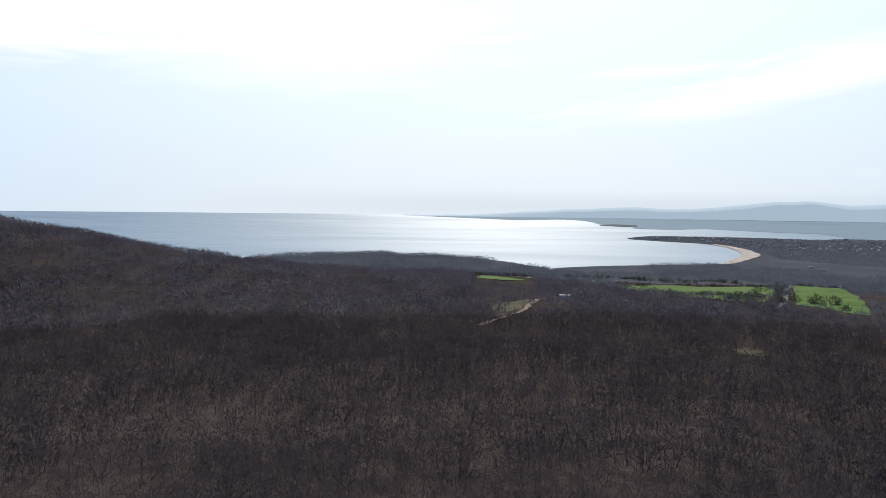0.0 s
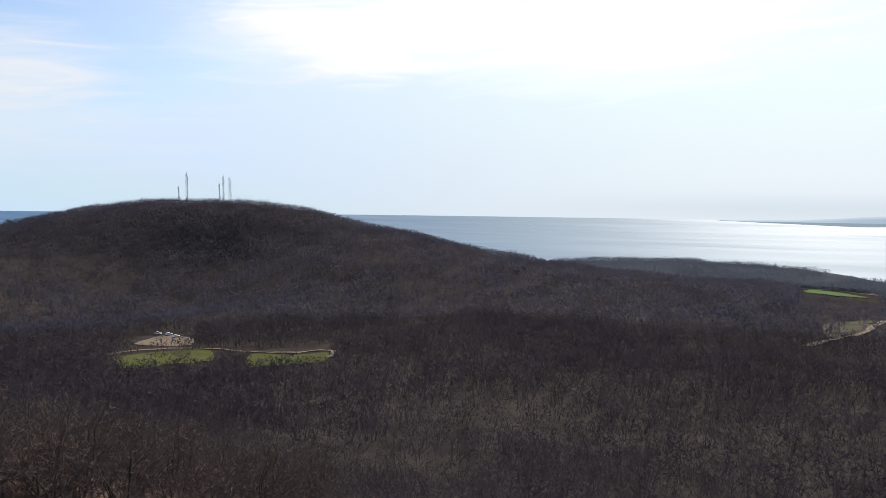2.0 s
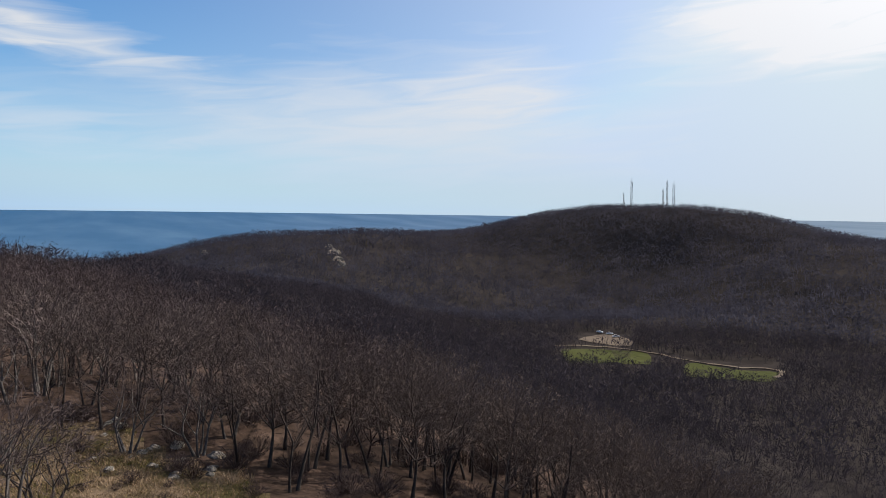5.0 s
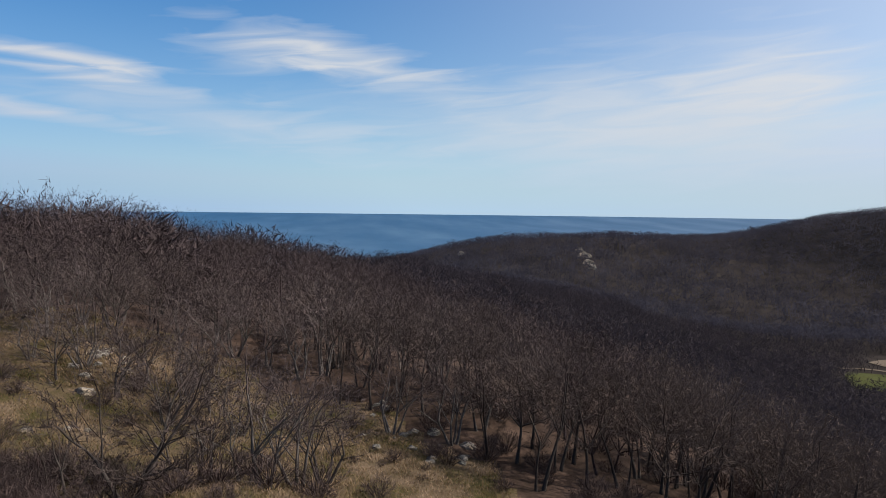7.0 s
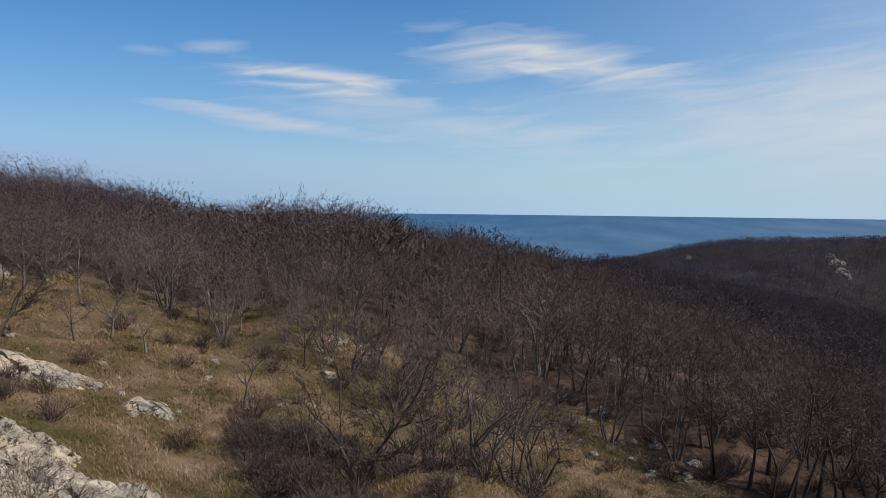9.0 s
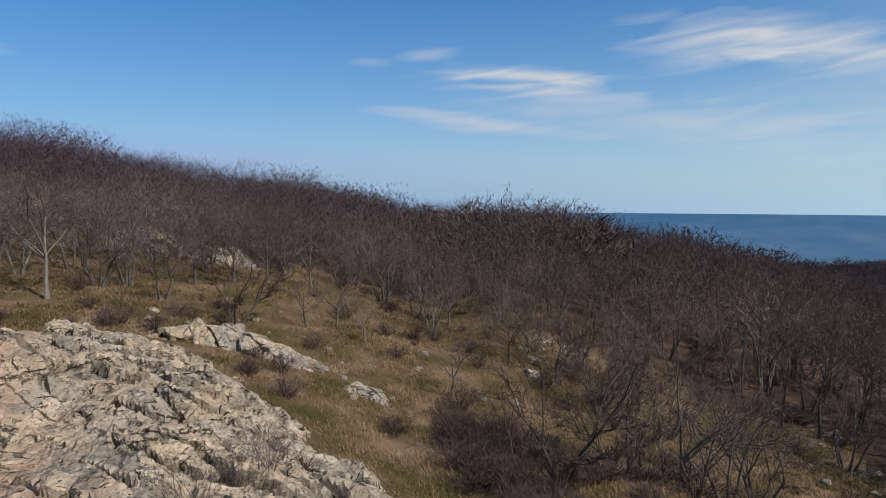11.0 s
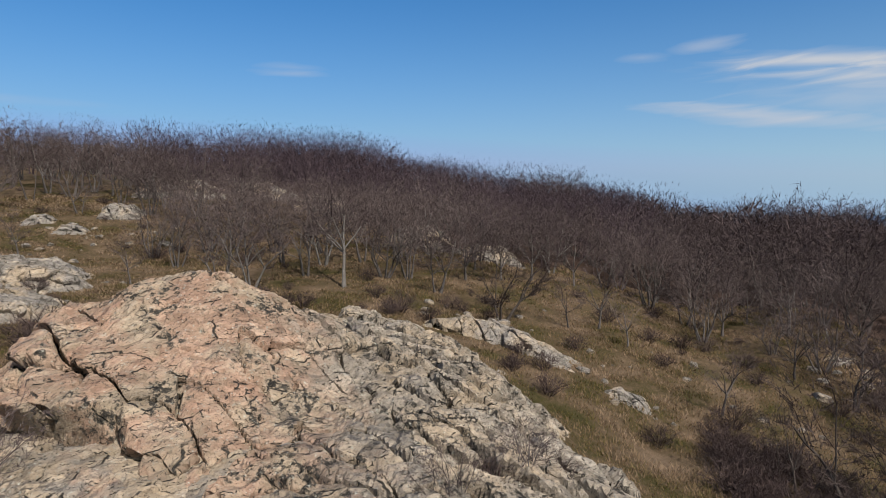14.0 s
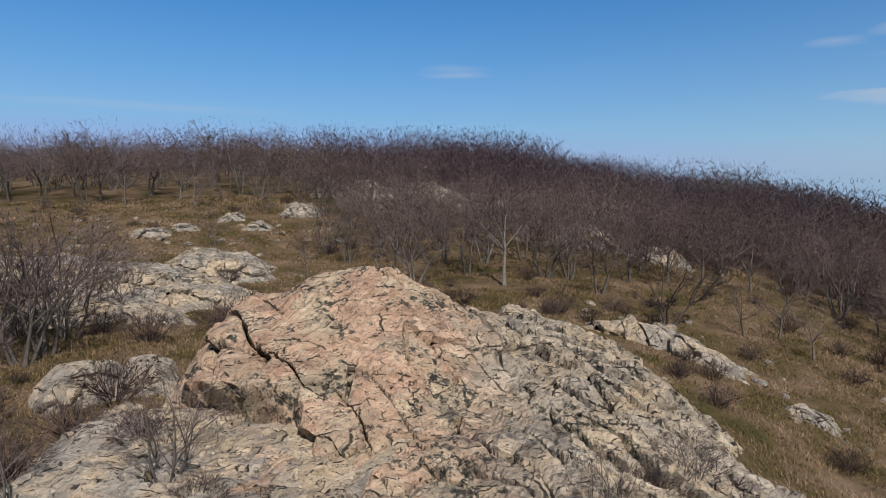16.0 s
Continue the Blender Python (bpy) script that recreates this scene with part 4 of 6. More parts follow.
KINDS = {
    "oak": make_tree(1, 8.0, 1, forks=(6, 4, 3, 3), twigs=7, haze=380),
    "oak_b": make_tree(2, 8.0, 1, forks=(6, 4, 3, 3), twigs=7, spread=1.14, bare=0.18, haze=380),
    "twin": make_tree(3, 8.0, 2, girth=0.022, forks=(4, 3, 3, 3), twigs=6, haze=350),
    "coppice": make_tree(4, 7.0, 4, girth=0.025, forks=(3, 3, 3, 2), twigs=6, bare=0.3, haze=350),
    "coppice_b": make_tree(5, 7.0, 5, girth=0.026, forks=(3, 3, 2, 2), twigs=7, spread=1.2, bare=0.26, lean=0.5, haze=320),
    "slim": make_tree(6, 8.0, 2, bark=DARK_BARK, sprays=DARK_TWIGS, forks=(3, 3, 3, 2), twigs=7, spread=0.8, girth=0.015, bare=0.38, lean=0.2, low=0.3, haze=420),
    "tall": make_tree(16, 8.0, 1, bark=DARK_BARK, sprays=DARK_TWIGS, forks=(5, 4, 3, 3), twigs=6, spread=0.92, girth=0.014, bare=0.36, low=0.3, haze=420),
    "thin": make_tree(7, 5.0, 1, forks=(5, 3, 3, 2), twigs=6, spread=0.85, girth=0.021, bare=0.36, low=0.3, twig_width=0.03, haze=260),
    "spreading": make_tree(8, 7.0, 3, bark=DARK_BARK, sprays=DARK_TWIGS, girth=0.024, forks=(4, 3, 3, 3), twigs=8, spread=1.3, lean=0.5, bare=0.28, haze=520),
    "pale": make_tree(9, 8.5, 1, bark=PALE_BARK, girth=0.02, forks=(5, 4, 3, 3), twigs=7, bare=0.32, low=0.25, spread=0.95, lean=0.24, haze=700),
    "pale_coppice": make_tree(10, 6.5, 3, bark=PALE_BARK, girth=0.022, forks=(4, 3, 3, 2), twigs=6, spread=1.1, bare=0.3, haze=320),
    "snag": make_tree(11, 4.0, 2, bark=PALE_BARK, forks=(3, 2, 2), twigs=1, spread=1.3, girth=0.022, bare=0.4),
}
HEIGHT = {"oak": 8.0, "oak_b": 8.0, "twin": 8.0, "coppice": 7.0, "coppice_b": 7.0, "slim": 8.0, "tall": 8.0, "thin": 5.0, "spreading": 7.0, "pale": 8.5, "pale_coppice": 6.5, "snag": 4.0}
LABEL = {
    "oak": "leafless grey oak with a rounded twiggy crown", "oak_b": "leafless grey oak with a broad twiggy crown",
    "twin": "leafless twin-stemmed tree with dark bark", "coppice": "leafless coppiced tree with several stems",
    "coppice_b": "leafless bushy tree with many spreading stems", "slim": "slim leafless forest tree with two dark stems", "tall": "tall leafless forest tree with dark bark",
    "thin": "small thin leafless tree on dry grass", "spreading": "low spreading leafless tree on the grassy slope",
    "pale": "leafless tree with a pale silvery trunk", "pale_coppice": "leafless multi-stemmed tree with pale bark",
    "snag": "dead bleached tree with broken limbs",
}
used = set()
planted = []


def plant(kind, bearing, distance, height, turn_by, group):
    p = spot(bearing, distance, -0.1)
    m = Matrix.LocRotScale(p, Euler((0, 0, radians(turn_by))), None)
    s = height / HEIGHT[kind]
    src = KINDS[kind]
    if kind not in used:
        tree = src
        used.add(kind)
        tree.matrix_basis = m
    else:
        tree = copy_thing(src, m)
    tree.scale = (s, s, s)
    tagged(tree, LABEL[kind], "tree", group)
    planted.append((p.x, p.y))


# kind, bearing, distance, height
LOW_SLOPE_TREES = [
    ("coppice", 94.7, 31.0, 6.4), ("twin", 97.4, 29.0, 6.4), ("coppice", 92.4, 33.0, 5.6), ("tall", 88.4, 50.7, 8.0),
    ("coppice", 86.6, 45.5, 6.2), ("coppice", 81.4, 44.4, 6.6), ("tall", 75.9, 42.4, 8.4), ("slim", 78.3, 43.0, 8.0), ("tall", 84.0, 49.0, 8.4),
    ("slim", 72.5, 42.5, 8.6), ("tall", 70.0, 40.5, 8.6), ("slim", 67.0, 42.0, 8.2), ("tall", 64.0, 44.0, 8.6), ("slim", 91.2, 52, 7.6),
]
BRUSHY_CORNER_TREES = [
    ("spreading", 107.6, 27.5, 7.2), ("spreading", 111.8, 30.0, 4.0), ("spreading", 102.6, 31.5, 5.6), ("snag", 101.6, 32.5, 4.2), ("snag", 98.9, 30.8, 4.6),
    ("oak", 101.6, 47.0, 6.2),
    ("coppice", 103.4, 50.5, 6.0), ("oak_b", 106.2, 52.0, 6.6), ("twin", 108.4, 49.0, 6.0), ("coppice_b", 110.6, 54.0, 6.2), ("coppice", 104.8, 44.5, 5.4),
    ("coppice_b", 99.4, 44.0, 6.0), ("oak", 101.2, 58.0, 7.4), ("oak_b", 103.8, 60.0, 7.2), ("coppice_b", 99.6, 60.5, 7.0), ("coppice", 108.6, 63.0, 6.6),
    ("coppice", 110.6, 65.0, 6.8), ("oak_b", 99.6, 112, 7.6), ("oak", 98.6, 114, 7.2),
]
RIDGE_FOOT_TREES = [
    ("coppice", 133, 19.2, 2.6), ("thin", 127.1, 49.8, 5.2), ("thin", 124.7, 46.5, 4.2), ("thin", 129.6, 48.0, 4.2), ("oak", 132.8, 60, 7.4),
    ("thin", 117.4, 40.0, 4.8), ("oak", 112.4, 51.5, 5.8), ("coppice_b", 119.0, 57.5, 6.4), ("oak_b", 117.6, 60.0, 7.0), ("twin", 120.4, 61.0, 6.6),
    ("coppice", 114.0, 56.5, 4.6), ("coppice", 113.0, 61, 6.2), ("oak_b", 131.0, 112, 9.6), ("oak", 132.3, 116, 9.4), ("oak_b", 129.6, 118, 9.0),
    ("oak_b", 122.6, 78, 8.0), ("oak", 119.5, 84, 8.6), ("twin", 125.8, 74, 7.0), ("coppice", 129.2, 80, 7.2),
]
BEHIND_OUTCROP_TREES = [
    ("pale", 148.6, 48.5, 8.2), ("pale_coppice", 156.1, 49.0, 6.6), ("coppice", 158.5, 51, 6.0), ("coppice", 151.8, 52, 6.2), ("coppice_b", 139.5, 16.8, 2.2),
    ("spreading", 135.3, 45.8, 6.6), ("coppice_b", 145.2, 53, 6.8), ("twin", 140.7, 51, 6.8), ("coppice", 143.2, 54, 6.6), ("oak_b", 138.3, 56, 7.2),
    ("twin", 147.0, 58, 7.0), ("twin", 153.6, 57, 7.0), ("coppice", 150.2, 61, 7.0), ("oak", 157, 66, 7.2),
]
STONY_SLOPE_TREES = [
    ("coppice_b", 176.2, 19.0, 3.6), ("coppice", 188.0, 20.0, 3.0), ("coppice_b", 184.5, 34.0, 7.0), ("coppice_b", 183.0, 36.5, 6.6), ("coppice", 186.0, 33.0, 6.8),
    ("twin", 187.0, 37.0, 6.5), ("thin", 181.1, 39.8, 5.6), ("pale_coppice", 179.2, 41, 5.2), ("thin", 165.1, 52.5, 4.2), ("oak", 179.0, 88.0, 8.6),
    ("oak_b", 182.4, 96, 8.2), ("twin", 173.9, 82, 6.2), ("twin", 168.5, 77, 5.6), ("thin", 172.4, 62, 4.4), ("coppice", 161.7, 59, 6.0),
    ("coppice_b", 163.5, 63, 6.4), ("oak", 163.4, 84, 8.6), ("oak_b", 166.2, 90, 9.2), ("twin", 170.4, 93, 9.0), ("oak", 172.6, 98, 10.2),
    ("oak_b", 175.0, 90, 9.6), ("twin", 177.2, 94, 9.4), ("oak_b", 180.6, 92, 10.6), ("oak", 184.4, 91, 9.8), ("twin", 186.4, 95, 9.6),
    ("oak_b", 188.6, 92, 10.0), ("oak", 168.3, 97, 9.8), ("slim", 171.6, 86, 8.4), ("slim", 181.6, 87, 9.0), ("oak", 190.4, 96, 10.0),
    ("twin", 160.2, 82, 8.2),
]
CLEARING_TREES = [
    ("oak", 46.4, 346, 10.5), ("oak_b", 42.1, 342, 9.5), ("oak", 51.2, 350, 9.0), ("twin", 50.8, 372, 9.5), ("oak_b", 52.0, 392, 9.0), ("oak", 44.6, 404, 9.0),
    ("twin", 42.4, 400, 8.5), ("oak_b", 40.2, 394, 9.0), ("oak", 37.4, 388, 9.5), ("twin", 34.2, 378, 9.0), ("oak", 35.6, 392, 9.5), ("oak_b", 48.8, 462, 9.5), ("oak", 46.2, 460, 9.0),
]
k = 0
for stand in (CLEARING_TREES, LOW_SLOPE_TREES, BRUSHY_CORNER_TREES, RIDGE_FOOT_TREES, BEHIND_OUTCROP_TREES, STONY_SLOPE_TREES):
    for kind, b, d, h in stand:
        plant(kind, b, d, h, k * 67.0, "trees round the clearing" if d > 300 else "trees on the grassy slope")
        k += 1

rng = random.Random(21)


def too_close(x, y, gap):
    return any((x - a) ** 2 + (y - c) ** 2 < gap * gap for a, c in planted)


# the near edge of the wood, tree by tree
count = 0
for _ in range(14000):
    b, d = rng.uniform(36, 194), math.sqrt(rng.uniform(38 ** 2, 112 ** 2))
    p = toward(b, d)
    edge = float(np.interp(b, MEADOW_B, MEADOW_R)) if b > 66 else 38
    reach = 17 if b < 95 else 24
    if not (edge + 1 < d < edge + reach) or too_close(p.x, p.y, 2.0 if b < 66 else 2.55 if b < 95 else 3.3):
        continue
    kind = rng.choice(["tall", "slim", "slim", "tall", "slim"] if b < 66 else ["tall", "slim", "tall", "twin", "slim"] if b < 82 else ["oak", "tall", "twin", "slim", "tall", "coppice", "twin"] if b < 95 else ["tall", "slim", "oak", "twin", "coppice", "tall"] if 98 < b < 115 else ["oak", "oak_b", "twin", "coppice", "coppice_b", "pale_coppice"])
    plant(kind, b, d, rng.uniform(7.2, 9.4) if b < 95 else rng.uniform(5.4, 8.0), rng.uniform(0, 360), "trees at the edge of the wood")
    count += 1
    if count >= 400:
        break
for kind in list(KINDS):
    if kind not in used:
        plant(kind, 186, 90, HEIGHT[kind], 0, "trees on the grassy slope")


# ---------------------------------------------------------------- the woods, in four depths
def woods(name, templates, xs, ys, scales, label, mat=DIMMED_WOODS, seed=5):
    """Many trees in one mesh."""
    g = np.random.RandomState(seed)
    zs = land(xs, ys) - 0.2
    out = []
    which = g.randint(0, len(templates), len(xs))
    ang = g.uniform(0, 2 * np.pi, len(xs))
    wide = scales * g.uniform(0.85, 1.2, len(xs))
    for k, t in enumerate(templates):
        sel = np.nonzero(which == k)[0]
        c, s = np.cos(ang[sel])[:, None, None], np.sin(ang[sel])[:, None, None]
        w, h = wide[sel][:, None, None], scales[sel][:, None, None]
        x, y, z = t[None, :, :, 0], t[None, :, :, 1], t[None, :, :, 2]
        out.append(np.stack([(x * c - y * s) * w + xs[sel][:, None, None], (x * s + y * c) * w + ys[sel][:, None, None], z * h + zs[sel][:, None, None]], -1).reshape(-1, 3))
    v = np.concatenate(out)
    me = mesh_of(name, v, np.arange(len(v)).reshape(-1, 3))
    ob = part(name, me, mat)
    return tagged(ob, label, "woods", kind="stuff")


def scatter(b0, b1, r0, r1, gap, seed):
    """Uneven rows of places in a ring sector."""
    g = np.random.RandomState(seed)
    lim = np.arange(-r1, r1, gap)
    x, y = np.meshgrid(lim, lim)
    x, y = x.ravel(), y.ravel()
    x, y = x + g.uniform(-0.5, 0.5, len(x)) * gap, y + g.uniform(-0.5, 0.5, len(y)) * gap
    r, a = np.hypot(x, y), bearing_of(x, y)
    a = np.where(a > 300, a - 360, a)
    k = (r >= r0) & (r < r1) & (a > b0) & (a < b1)
    return x[k], y[k]


def thinned(x, y, share):
    """Fewer trees on slopes that lie behind a crest."""
    r, own = np.hypot(x, y), land(x, y) + 10 - EYE
    crest = np.full(len(x), -9.0)
    for f in np.linspace(0.25, 0.96, 24):
        crest = np.maximum(crest, (land(x * f, y * f) + 4 - EYE) / (r * f))
    return (own / r > crest) | (hashed(np.floor(x * 2), np.floor(y * 2), 5) < share)


def template(seed, height, **how):
    wood, crown = grow(seed, height, **how)
    return np.concatenate([wood.arrays(), crown.arrays()])


def round_crown(seed, sprays, width, reach, spread=0.55, stems=2, low=0.5):
    """A far bare tree, one metre high: stems and a broad, lumpy crown of upswept sprays."""
    rng = random.Random(seed)
    s = Soup()
    lump = [rng.uniform(0, 6.28) for _ in range(3)]
    for k in range(stems):
        a = rng.uniform(0, 6.28)
        s.twig(Vector((math.cos(a) * 0.12, math.sin(a) * 0.12, 0)), Vector((math.cos(a) * 0.3, math.sin(a) * 0.3, rng.uniform(0.6, 0.8))), width, rng)
    for k in range(sprays):
        a, e, q = rng.uniform(0, 6.28), math.asin(rng.uniform(-0.4, 1.0)), rng.uniform(0.6, 1.0)
        f = 1 + 0.17 * math.sin(2 * a + lump[0]) + 0.13 * math.sin(3 * a + lump[1] + 2 * e) + 0.08 * math.sin(5 * a + lump[2])
        p = Vector((math.cos(a) * math.cos(e) * spread * f * q, math.sin(a) * math.cos(e) * spread * f * q, low + math.sin(e) * (0.97 - low) * q))
        way = (Vector((p.x, p.y, 0.15)) * 1.1 + Vector((0, 0, 0.35)) + Vector((rng.uniform(-1, 1), rng.uniform(-1, 1), rng.uniform(-0.7, 0.7))) * 0.6).normalized()
        half = reach * rng.uniform(0.6, 1.2) * 0.5
        s.twig(p - way * half * 1.3, p + way * half * 0.7, width * rng.uniform(0.6, 1.3), rng)
    return s.arrays()


CLEAR = [(34.4, 41.6, 312, 392), (43.9, 51.4, 312, 392), (40, 46, 366, 392), (45.6, 50.2, 396, 456), (-9.8, -3.6, 500, 610), (-26.0, -23.6, 380, 399), (-11.2, -9.4, 596, 645)]


def open_ground(x, y):
    """Where no wood stands: clearings and farmland."""
    r, a = np.hypot(x, y), bearing_of(x, y)
    a = np.where(a > 300, a - 360, a)
    out = np.zeros(len(x), bool)
    for b0, b1, r0, r1 in CLEAR:
        rag = fractal(x * 0.03, y * 0.03, 31, 2) * 12
        hit = (a > b0) & (a < b1) & (r > r0 + rag * 0.3) & (r < r1 + rag)
        if b0 < 0 and b1 < -3 and r0 == 500:
            hit &= hashed(np.floor(x / 9), np.floor(y / 9), 4) > 0.45
        out |= hit
    edge = np.interp(a, [-45, -33, -28, -23, -17, -10, -4, 2, 8, 15, 60], [500, 560, 640, 760, 800, 880, 930, 960, 1000, 1150, 1250])
    return out | (r > edge) & (a < 20)


def farmland(x, y):
    hit = np.zeros(len(x), bool)
    for outline in WHEAT:
        hit |= inside(outline, x, y)
    return hit


def crests(x, y):
    """Clumps of taller and lower trees."""
    return 1 + 0.55 * fractal(x * 0.028, y * 0.028, 12, 3)


mid = [template(40 + k, 8.5, forks=(5, 4, 3, 2), twigs=3, spray=(0.04, 0.085), twig_width=0.045, tubes=2, sides=4, girth=0.016, bare=0.25, reach=1.2, low=0.2, spread=1.1) for k in range(6)]
x, y = scatter(-48, 196, 40, 200, 4.6, 3)
r, a = np.hypot(x, y), bearing_of(x, y)
a = np.where(a > 300, a - 360, a)
start = np.where(a < 36, 82.0, np.where(a < 66, 38 + 17, np.interp(a, MEADOW_B, MEADOW_R) + np.where(a < 95, 17, np.where(a < 138, 7, 24))))
keep = (r > start) & ((r < 175) | (a > 96)) & ((a < 96) | (r < 140)) & ((a < 96) | (hashed(np.floor(x), np.floor(y), 2) < np.where(a < 140, 1.0, np.where(r > 100, 1.0, 0.7))))
x, y = x[keep], y[keep]
a = bearing_of(x, y)
a = np.where(a > 300, a - 360, a)
tall = crests(x, y) * np.random.RandomState(4).uniform(0.8, 1.15, len(x))
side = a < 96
# woods against the sun take the dimmed colour, the others the half-lit one
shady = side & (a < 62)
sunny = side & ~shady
thickets = [template(170 + k, 1.0, forks=(5, 3, 2), twigs=1, haze=120, spray=(0.06, 0.12), twig_width=0.011, tubes=0, girth=0.016, bare=0.3, reach=1.4, low=0.3, spread=1.1) for k in range(7)]
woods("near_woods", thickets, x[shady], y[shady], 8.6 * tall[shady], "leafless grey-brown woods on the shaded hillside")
woods("slope_woods", mid, x[sunny], y[sunny], tall[sunny], "leafless reddish-brown oak woods below the grassy slope", HALF_LIT_TWIGS, 6)
fine_mid = [template(50 + k, 8.5, forks=(5, 4, 3, 2), twigs=4, spray=(0.04, 0.085), twig_width=0.042, spread=1.15, tubes=2, sides=4, girth=0.015, bare=0.22, reach=1.2) for k in range(6)]
close = ~side & (np.hypot(x, y) < 66)
high = ~side & ~close & thinned(x, y, 0.2)
for some, mat in ((close & (a < 124), HALF_LIT_TWIGS), (close & (a >= 124), LIT_RIDGE_TWIGS)):
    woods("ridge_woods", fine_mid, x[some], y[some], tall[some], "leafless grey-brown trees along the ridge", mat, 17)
fans = [template(150 + k, 8.4, forks=(5, 4, 3, 2), twigs=4, spray=(0.04, 0.08), twig_width=0.044, spread=1.15, tubes=2, sides=4, girth=0.017, bare=0.2, reach=1.2, low=0.12) for k in range(8)]
far_fans = [template(190 + k, 8.4, forks=(5, 4, 3), twigs=2, haze=260, spray=(0.035, 0.075), twig_width=0.058, spread=1.15, tubes=1, sides=3, girth=0.018, bare=0.2, reach=1.35, low=0.08) for k in range(7)]
low_growth = [template(230 + k, 1.0, forks=(5, 3), stems=2, twigs=2, haze=60, spray=(0.07, 0.16), twig_width=0.018, spread=1.5, tubes=0, girth=0.02, bare=0.15, reach=1.4, low=0.0) for k in range(5)]
upper = high & (np.hypot(x, y) > 98)
tall = tall * np.where(high, np.interp(a, [96, 103, 107], [0.78, 0.8, 1.0]), 1.0)
lower = high & ~upper
for some, mat in ((lower & (a < 124), HALF_LIT_TWIGS), (lower & (a >= 124), LIT_RIDGE_TWIGS)):
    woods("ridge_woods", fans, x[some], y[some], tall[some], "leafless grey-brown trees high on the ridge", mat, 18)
for some, mat in ((upper & (a < 124), HALF_LIT_TWIGS), (upper & (a >= 124), LIT_RIDGE_TWIGS)):
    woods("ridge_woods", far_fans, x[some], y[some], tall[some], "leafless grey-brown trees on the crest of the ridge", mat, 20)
fill = [round_crown(200 + k, 105, 0.025, 0.17, 0.6, 2, 0.3) for k in range(6)]
for b0, b1, mat, seed in ((97, 124, HALF_LIT_TWIGS, 34), (124, 194, LIT_RIDGE_TWIGS, 35)):
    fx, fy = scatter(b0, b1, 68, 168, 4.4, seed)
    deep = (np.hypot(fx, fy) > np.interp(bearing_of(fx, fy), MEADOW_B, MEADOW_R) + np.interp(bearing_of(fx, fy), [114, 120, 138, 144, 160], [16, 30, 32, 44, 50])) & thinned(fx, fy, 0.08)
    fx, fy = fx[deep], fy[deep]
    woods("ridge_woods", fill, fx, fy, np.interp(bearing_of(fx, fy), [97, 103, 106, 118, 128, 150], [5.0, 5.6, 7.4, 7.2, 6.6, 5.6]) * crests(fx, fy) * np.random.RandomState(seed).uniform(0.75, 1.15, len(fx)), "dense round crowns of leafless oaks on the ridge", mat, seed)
bx, by = scatter(100, 196, 70, 165, 4.8, 14)
far_enough = (np.hypot(bx, by) > np.interp(bearing_of(bx, by), MEADOW_B, MEADOW_R) + 26) & thinned(bx, by, 0.05)
bx, by = bx[far_enough], by[far_enough]
woods("ridge_thicket", low_growth, bx, by, np.random.RandomState(24).uniform(2.0, 4.2, len(bx)), "low leafless thicket beneath the ridge trees", LIT_RIDGE_TWIGS, 21)

x, y = scatter(100, 196, 140, 172, 5.6, 4)
keep = ((bearing_of(x, y) > 116) | (np.hypot(x, y) < 165)) & thinned(x, y, 0.12)
x, y = x[keep], y[keep]
woods("ridge_woods", far_fans, x, y, np.where(bearing_of(x, y) > 125, 0.84, 0.76) * crests(x, y) * np.random.RandomState(14).uniform(0.75, 1.1, len(x)), "leafless grey-brown trees over the top of the ridge", LIT_RIDGE_TWIGS, 19)
far_a = [round_crown(60 + k, 54, 0.034, 0.18, 0.55, 3, 0.45) for k in range(8)]
x, y = scatter(-48, 100, 170, 480, 6.2, 6)
keep = ~open_ground(x, y) & thinned(x, y, 0.05)
x, y = x[keep], y[keep]
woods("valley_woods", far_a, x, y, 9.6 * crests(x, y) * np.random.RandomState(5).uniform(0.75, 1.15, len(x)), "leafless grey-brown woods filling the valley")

far_b = [round_crown(80 + k, 27, 0.068, 0.25, 0.58, 2, 0.38) for k in range(8)]
x, y = scatter(-48, 100, 480, 1180, 8.2, 8)
z = land(x, y)
r, a = np.hypot(x, y), (bearing_of(x, y) + 180) % 360 - 180
lane = (a > -7.8) & (a < -2.6)
keep = ~open_ground(x, y) & ~farmland(x, y) & (z > 4) & thinned(x, y, 0.05) & ~(lane & (r > 765))
x, y, r, a, lane = x[keep], y[keep], r[keep], a[keep], lane[keep]
on_top = (a > 22) & (a < 64) & (r > 850) & (r < 1060)
low_growing = np.where(lane & (r > 610), 0.6, np.where(on_top, 0.62, 1.0))
woods("hill_woods", far_b, x, y, 10.0 * low_growing * crests(x, y) * np.random.RandomState(6).uniform(0.75, 1.15, len(x)), "leafless dark woods over the mast hill", HAZY_HILL_WOODS)

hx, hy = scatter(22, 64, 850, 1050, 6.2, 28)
woods("hill_woods", [round_crown(180 + k, 22, 0.09, 0.3, 0.7, 0, 0.2) for k in range(4)], hx, hy, np.random.RandomState(29).uniform(6.0, 9.0, len(hx)), "low dense oak scrub along the mast hill's crest", HAZY_HILL_WOODS, 30)

